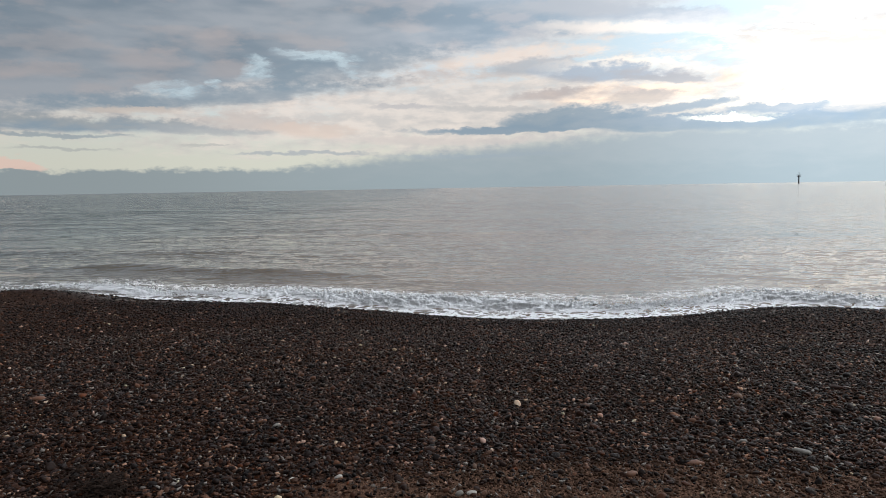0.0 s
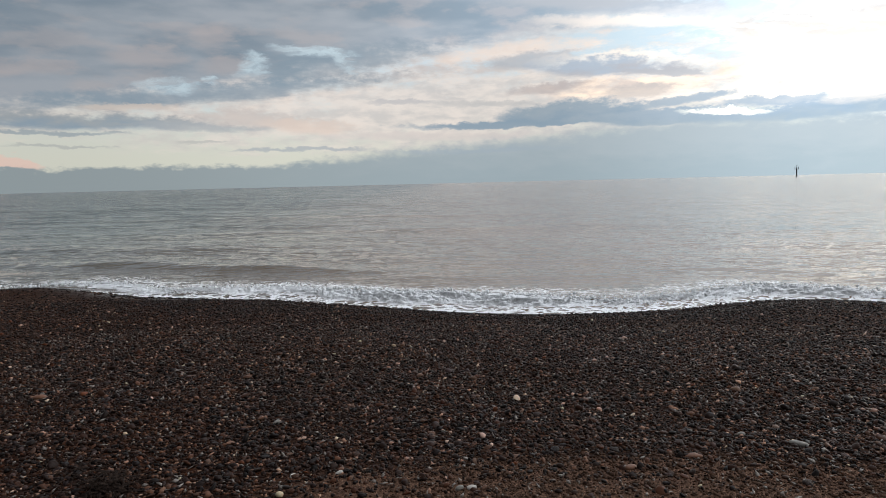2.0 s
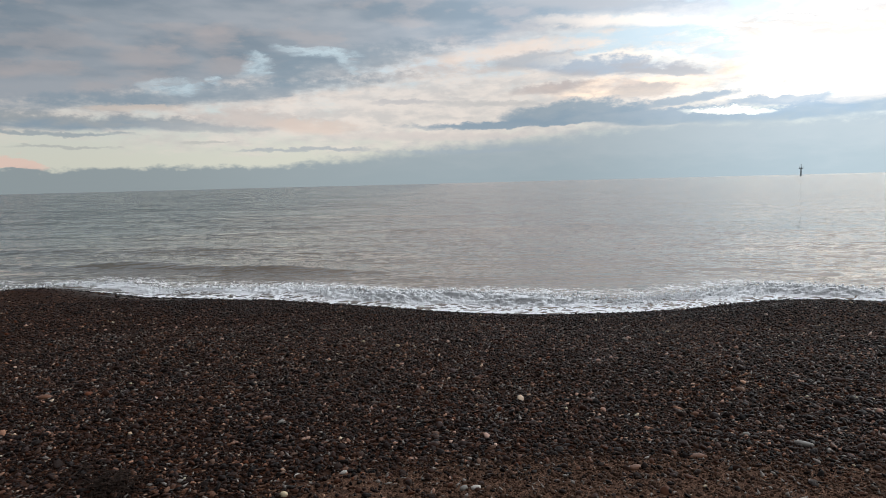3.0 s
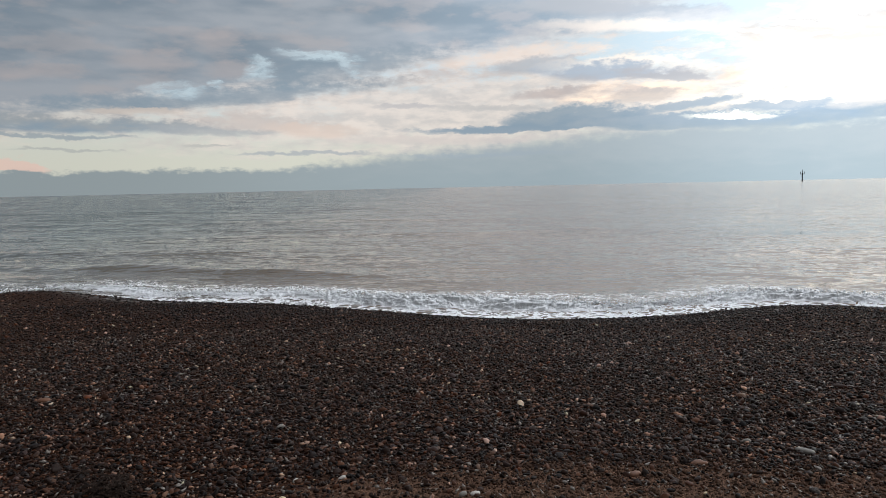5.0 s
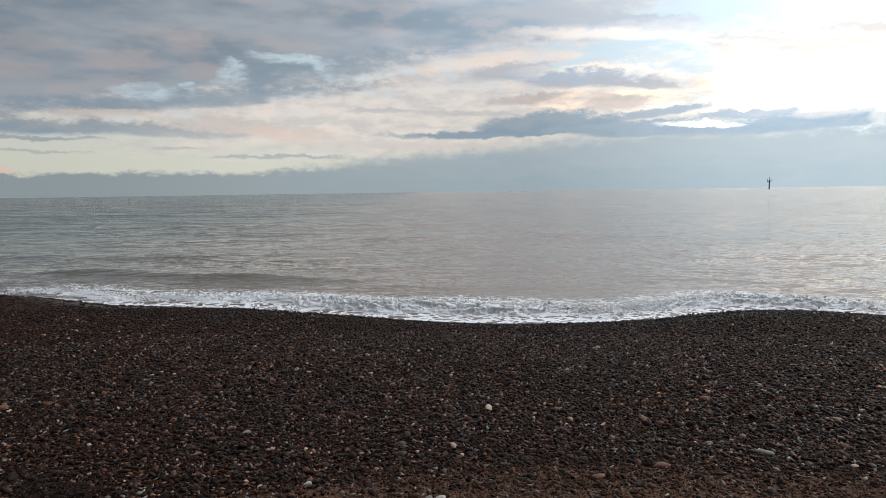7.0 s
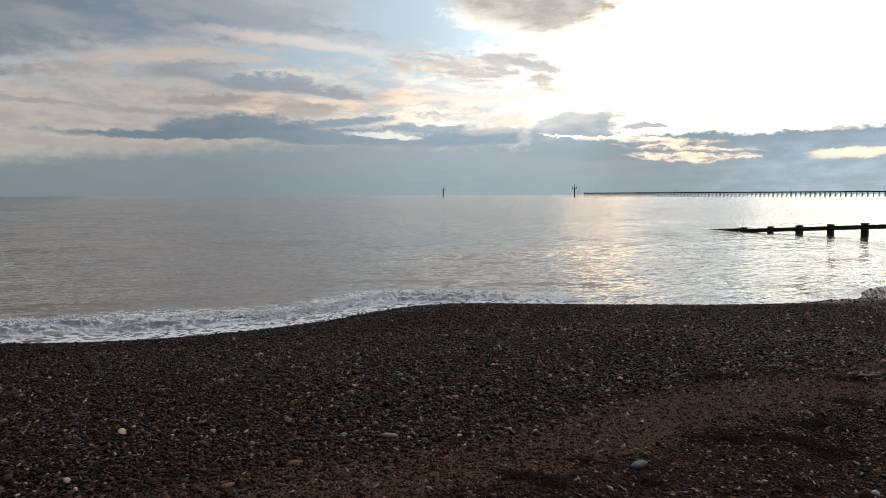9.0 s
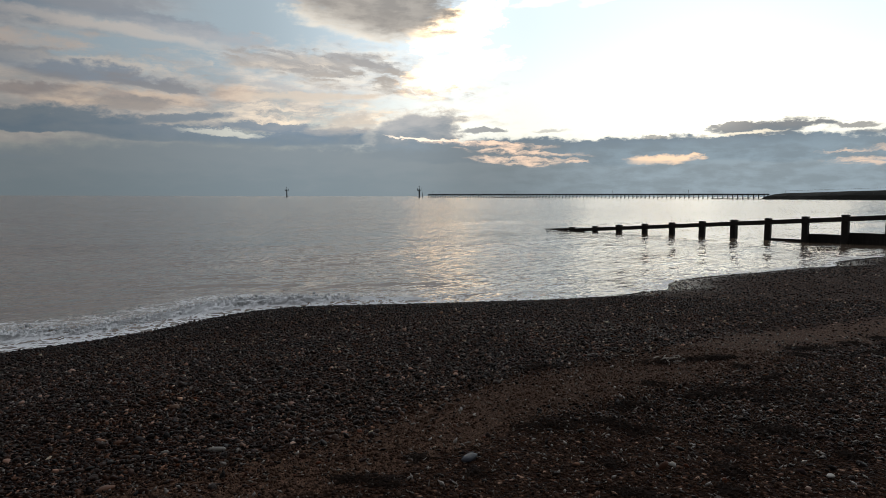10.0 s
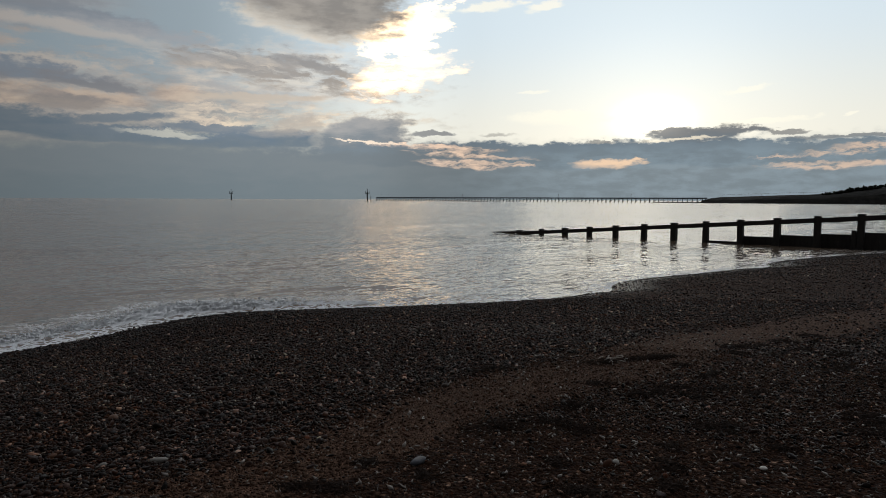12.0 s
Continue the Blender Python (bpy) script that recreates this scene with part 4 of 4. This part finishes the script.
def seaweed(x, y, length, width, high, seed, label="dark dried seaweed clump lying on the shingle"):
    """A tangle of curling fronds in one mesh."""
    rng = random.Random(seed)
    bm = bmesh.new()
    hearts = [(rng.uniform(-0.4, 0.4) * length, rng.uniform(-0.4, 0.4) * width, rng.uniform(0.10, 0.24)) for _ in range(5)]
    for _ in range(int(70 + 330 * length)):
        hx, hy, spread = rng.choice(hearts)
        px_, py_ = hx + rng.gauss(0, length * spread), hy + rng.gauss(0, width * spread)
        fall = max(0.0, 1 - (2 * px_ / length) ** 2 * 0.6 - (2 * py_ / width) ** 2 * 0.6)
        head, lean = rng.uniform(0, 6.283), rng.uniform(-0.2, 0.45)
        p = Vector((px_, py_, rng.uniform(-0.01, high * 0.5 * fall)))
        w = rng.uniform(0.003, 0.008)
        last = None
        for k in range(6):
            side = Vector((-math.sin(head), math.cos(head), rng.uniform(-0.4, 0.4))) * w * (1 - k / 7)
            thick = Vector((0, 0, 0.003))
            ring = [bm.verts.new(p + side), bm.verts.new(p - side), bm.verts.new(p + thick)]
            if last:
                for a in range(3):
                    bm.faces.new((last[a], last[(a + 1) % 3], ring[(a + 1) % 3], ring[a]))
            last = ring
            stride = rng.uniform(0.015, 0.04)
            p = p + Vector((math.cos(head) * stride, math.sin(head) * stride, lean * stride))
            head += rng.uniform(-0.9, 0.9)
            lean -= rng.uniform(0.1, 0.6)
            p.z = max(p.z, -0.01)
    ob = part("seaweed_clump", bm, WEED)
    ob.location = on_beach(x, y)
    ob.rotation_euler = (0, 0, rng.uniform(-0.4, 0.4) - 0.6)
    return tagged(ob, label, "seaweed", "seaweed on the beach")


CLUMPS = [(-2.03, 3.60, 0.55, 0.36, 0.14), (5.57, 3.92, 0.50, 0.24, 0.07), (6.95, 2.85, 0.75, 0.25, 0.07), (6.45, 3.2, 0.40, 0.2, 0.06),
          (4.24, 2.77, 0.45, 0.28, 0.09), (5.00, 2.61, 0.40, 0.25, 0.08), (5.57, 2.35, 0.35, 0.22, 0.07), (6.12, 2.0, 0.8, 0.3, 0.06),
          (7.68, 1.31, 0.5, 0.25, 0.06), (8.16, 2.44, 0.35, 0.2, 0.05), (4.6, 2.3, 0.35, 0.3, 0.07), (5.3, 1.5, 0.5, 0.3, 0.07)]
for k, (x, y, a, b, c) in enumerate(CLUMPS):
    seaweed(x, y, a, b, c, 100 + k)

rng = random.Random(77)
for k in range(75):
    x = rng.uniform(2.6, 10.0)
    y = float(sand_line(x)) - rng.uniform(0.35, 3.2)
    if math.hypot(x, y) > 3.1:
        seaweed(x, y, rng.uniform(0.10, 0.28), rng.uniform(0.08, 0.16), 0.04, 300 + k, "small dark tuft of dried seaweed on fine gravel")

# bleached stalks caught in the weed
stalks = empty("bleached_stalks", on_beach(6.62, 3.12), "pale bleached stalks caught in dark seaweed", "driftwood")
rng = random.Random(5)
for _ in range(16):
    a, r = rng.uniform(0, 6.283), rng.uniform(0.02, 0.05)
    c = Vector((rng.gauss(0, 0.09), rng.gauss(0, 0.05), rng.uniform(0.015, 0.04)))
    d_ = Vector((math.cos(a) * r, math.sin(a) * r, rng.uniform(-0.015, 0.02)))
    bm = bmesh.new()
    beam(bm, c - d_, c, 0.007, 0.006)
    beam(bm, c, c + d_ + Vector((0, 0, -0.012)), 0.006, 0.005)
    part("stalk", bm, BONE, stalks)


def single_stone(x, y, size, mat, label, squash=0.6, turn=0.0, seed=1):
    v, f = pebble_shape(seed, True)
    bm = bmesh.new()
    vs = [bm.verts.new((a * size, b * size * 0.8, c * size * squash * 1.6)) for a, b, c in v]
    for t3 in f:
        bm.faces.new([vs[k] for k in t3]).smooth = True
    ob = part("beach_stone", bm, mat)
    ob.location = on_beach(x, y)
    ob.location.z += size * squash * 0.35
    ob.rotation_euler = (0, 0, turn)
    return tagged(ob, label, "stone", "larger stones")


single_stone(-3.36, 5.22, 0.072, RUST_STONE, "large orange-brown stone lying on the shingle", 0.42, 0.1, 61)
single_stone(1.08, 3.70, 0.050, RUST_STONE, "flat rust-brown stone at the edge of the sand", 0.4, 0.2, 62)
single_stone(1.52, 3.85, 0.056, RUST_STONE, "long flat rust-brown stone on the shingle", 0.4, -0.1, 63)
single_stone(-1.37, 4.69, 0.036, RUST_STONE, "rounded rust-coloured stone among pebbles", 0.6, 0.5, 64)
single_stone(1.98, 4.22, 0.030, GREY_STONE, "rounded pale grey stone on the shingle", 0.7, 0.3, 65)
single_stone(-1.24, 4.61, 0.030, GREY_STONE, "pale grey stone among dark pebbles", 0.65, 0.9, 66)
single_stone(2.26, 4.01, 0.055, GREY_STONE, "angular grey stone half buried in shingle", 0.5, -0.5, 67)
single_stone(-0.65, 3.72, 0.023, WHITE_STONE, "small oval white stone near the sand", 0.5, 0.4, 68)
single_stone(-0.92, 3.68, 0.024, WHITE_STONE, "small chalk-white stone near the sand", 0.6, 1.2, 69)
single_stone(0.13, 3.48, 0.026, WHITE_STONE, "white stone lying on coarse sand", 0.7, 0.1, 70)
single_stone(0.06, 3.47, 0.024, GREY_STONE, "grey stone lying beside a white one", 0.7, 0.7, 71)
single_stone(3.36, 2.70, 0.060, SLATE_STONE, "blue-grey rounded stone on fine gravel", 0.45, 0.2, 72)
single_stone(4.19, 1.76, 0.034, GREY_STONE, "pale rounded stone on fine gravel", 0.5, 0.6, 73)
single_stone(4.69, 1.04, 0.032, WHITE_STONE, "whitish stone on weedy gravel", 0.5, 0.0, 74)

# ---------------------------------------------------------------- surf and shingle
fx, fd = np.meshgrid(np.arange(-14.0, 12.0, 0.024), np.arange(-0.95, 0.22, 0.022))
fs = edge_of_wave(fx) + fd + 0.22 * (patchy(fx * 1.3, fd * 0) - 0.5) + 0.10 * (patchy(fx * 4.1, fd * 0 + 7) - 0.5)
bulge = np.exp(-((fd + 0.28) / np.where(fd < -0.28, 0.42, 0.26)) ** 2) * np.clip(wave_size(fx) / 0.09, 0, 1.1)
puffs = froth(fx, fs * 1.4 + 40)
heap = bulge * (-0.1 + 1.75 * puffs) * (0.45 + 0.85 * patchy(fx * 0.7 + 3, fd * 0 + 5)) - 0.56
lean_in = -0.10 * np.clip(heap, 0, 1) * (0.3 + puffs)
tagged(sheet("surf_foam", fx, shore(fx) + fs + lean_in, sea_height(fx, fs) + np.clip(heap, -0.3, 1) * 0.11, FOAM), "white broken foam along the front of a small wave", "foam", kind="stuff")


rng = np.random.RandomState(21)
fx = rng.uniform(-13.0, 11.0, 26000)
fd = rng.normal(-0.20, 0.14, 26000)
fs = edge_of_wave(fx) + fd + 0.22 * (patchy(fx * 1.3, fd * 0) - 0.5)
dense = np.clip(wave_size(fx) / 0.12, 0, 1) * np.clip(2.2 * froth(fx * 0.6, fs + 40) - 0.75, 0, 1) * np.clip((9.5 - fx) / 3.0, 0, 1)
keep = rng.uniform(0, 1, 26000) < dense
fx, fs = fx[keep], fs[keep]
scatter("surf_spray", COARSE, fx, shore(fx) + fs, np.clip(rng.lognormal(math.log(0.013), 0.5, len(fx)), 0.005, 0.04), FOAM, "white froth thrown up along the breaking wave", "foam", base=sea_height(fx, fs) + np.abs(rng.normal(0.03, 0.03, len(fx))) * np.clip(wave_size(fx) / 0.12, 0.2, 1.2))


def sizes_of(rng, count, middle, spread, least, most):
    return np.clip(rng.lognormal(math.log(middle), spread, count), least, most)


x, y, rng = strewn(44000, 2.9, 5.0, 31, coarse=True)
scatter("shingle_near", COARSE, x, y, sizes_of(rng, len(x), 0.0098, 0.42, 0.0045, 0.026), PEBBLES, "brown and grey beach pebbles lying close together", "shingle")
x, y, rng = strewn(130000, 2.9, 8.0, 37, a0=-10.0, sand_thin=0.0)
keep = ((sandy(x, y) > 0.12) | (behind_sand(x, y) > 0.3)) & (rng.uniform(0, 1, len(x)) > 0.30 * sandy(x, y) * np.clip((x - 2.5) / 1.5, 0, 1))
scatter("coarse_grit", CHIPS, x[keep], y[keep], sizes_of(rng, int(keep.sum()), 0.0064, 0.5, 0.003, 0.020), GRIT, "small grit and stones scattered over the sand", "grit")
x, y, rng = strewn(4200, 2.9, 5.5, 32, sand_thin=0.5, coarse=True)
scatter("shingle_large", FINE, x, y, sizes_of(rng, len(x), 0.0155, 0.32, 0.009, 0.034), PEBBLES, "larger rounded brown and grey beach pebbles", "shingle")
x, y, rng = strewn(100000, 5.0, 8.8, 33, sand_thin=0.7)
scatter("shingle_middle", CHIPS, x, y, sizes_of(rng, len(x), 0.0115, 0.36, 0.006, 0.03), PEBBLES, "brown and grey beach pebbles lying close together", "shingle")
x, y, rng = strewn(9000, 5.0, 8.8, 38, coarse=True)
scatter("shingle_middle_large", COARSE, x, y, sizes_of(rng, len(x), 0.020, 0.3, 0.012, 0.04), PEBBLES, "larger beach pebbles among the small ones", "shingle")
x, y, rng = strewn(80000, 8.8, 14.0, 34)
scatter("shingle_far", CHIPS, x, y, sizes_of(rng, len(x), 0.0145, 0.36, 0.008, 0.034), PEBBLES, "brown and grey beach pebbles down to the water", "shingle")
x, y, rng = strewn(50000, 14.0, 24, 35, -40.0, 89.0)
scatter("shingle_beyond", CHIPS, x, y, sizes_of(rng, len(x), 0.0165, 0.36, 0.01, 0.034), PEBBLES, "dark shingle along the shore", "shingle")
x, y, rng = strewn(40000, 24.0, 44, 39, 50.0, 89.0)
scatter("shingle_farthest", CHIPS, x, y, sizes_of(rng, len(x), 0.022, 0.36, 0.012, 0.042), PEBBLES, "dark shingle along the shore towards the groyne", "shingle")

# pale flakes: some flint and shell, some in place of glints on the stones
flakes = [chip_shape(90 + k) for k in range(6)]
flakes = [(v * np.array([1.3, 0.8, 0.45]), f) for v, f in flakes]
x, y, rng = strewn(26000, 2.9, 9.5, 52, sand_thin=0.2)
scatter("flint_glint_flakes", flakes, x, y, sizes_of(rng, len(x), 0.0076, 0.42, 0.003, 0.019), FLINT_GLINT, "pale grey flint and shell flakes among the pebbles, partly standing for glints", "shingle", sink=0.0)

# the nearest large pebbles, one by one
SHAPES = []
for k in range(8):
    v, f = pebble_shape(80 + k, True)
    me = bpy.data.meshes.new("pebble")
    me.from_pydata(v.tolist(), [], f.tolist())
    me.polygons.foreach_set("use_smooth", np.ones(len(me.polygons), bool))
    me.materials.append(PEBBLE)
    SHAPES.append(me)
x, y, rng = strewn(700, 3.0, 4.8, 36, coarse=True)
for k in range(min(300, len(x))):
    ob = new("pebble", SHAPES[k % 8])
    size = float(rng.uniform(0.013, 0.021) + 0.012 * rng.uniform() ** 3)
    ob.parent = beach
    ob.location = on_beach(float(x[k]), float(y[k]))
    ob.location.z += size * 0.3
    ob.scale = (size, size, size)
    ob.rotation_euler = (float(rng.normal(0, 0.2)), float(rng.normal(0, 0.2)), float(rng.uniform(0, 6.28)))
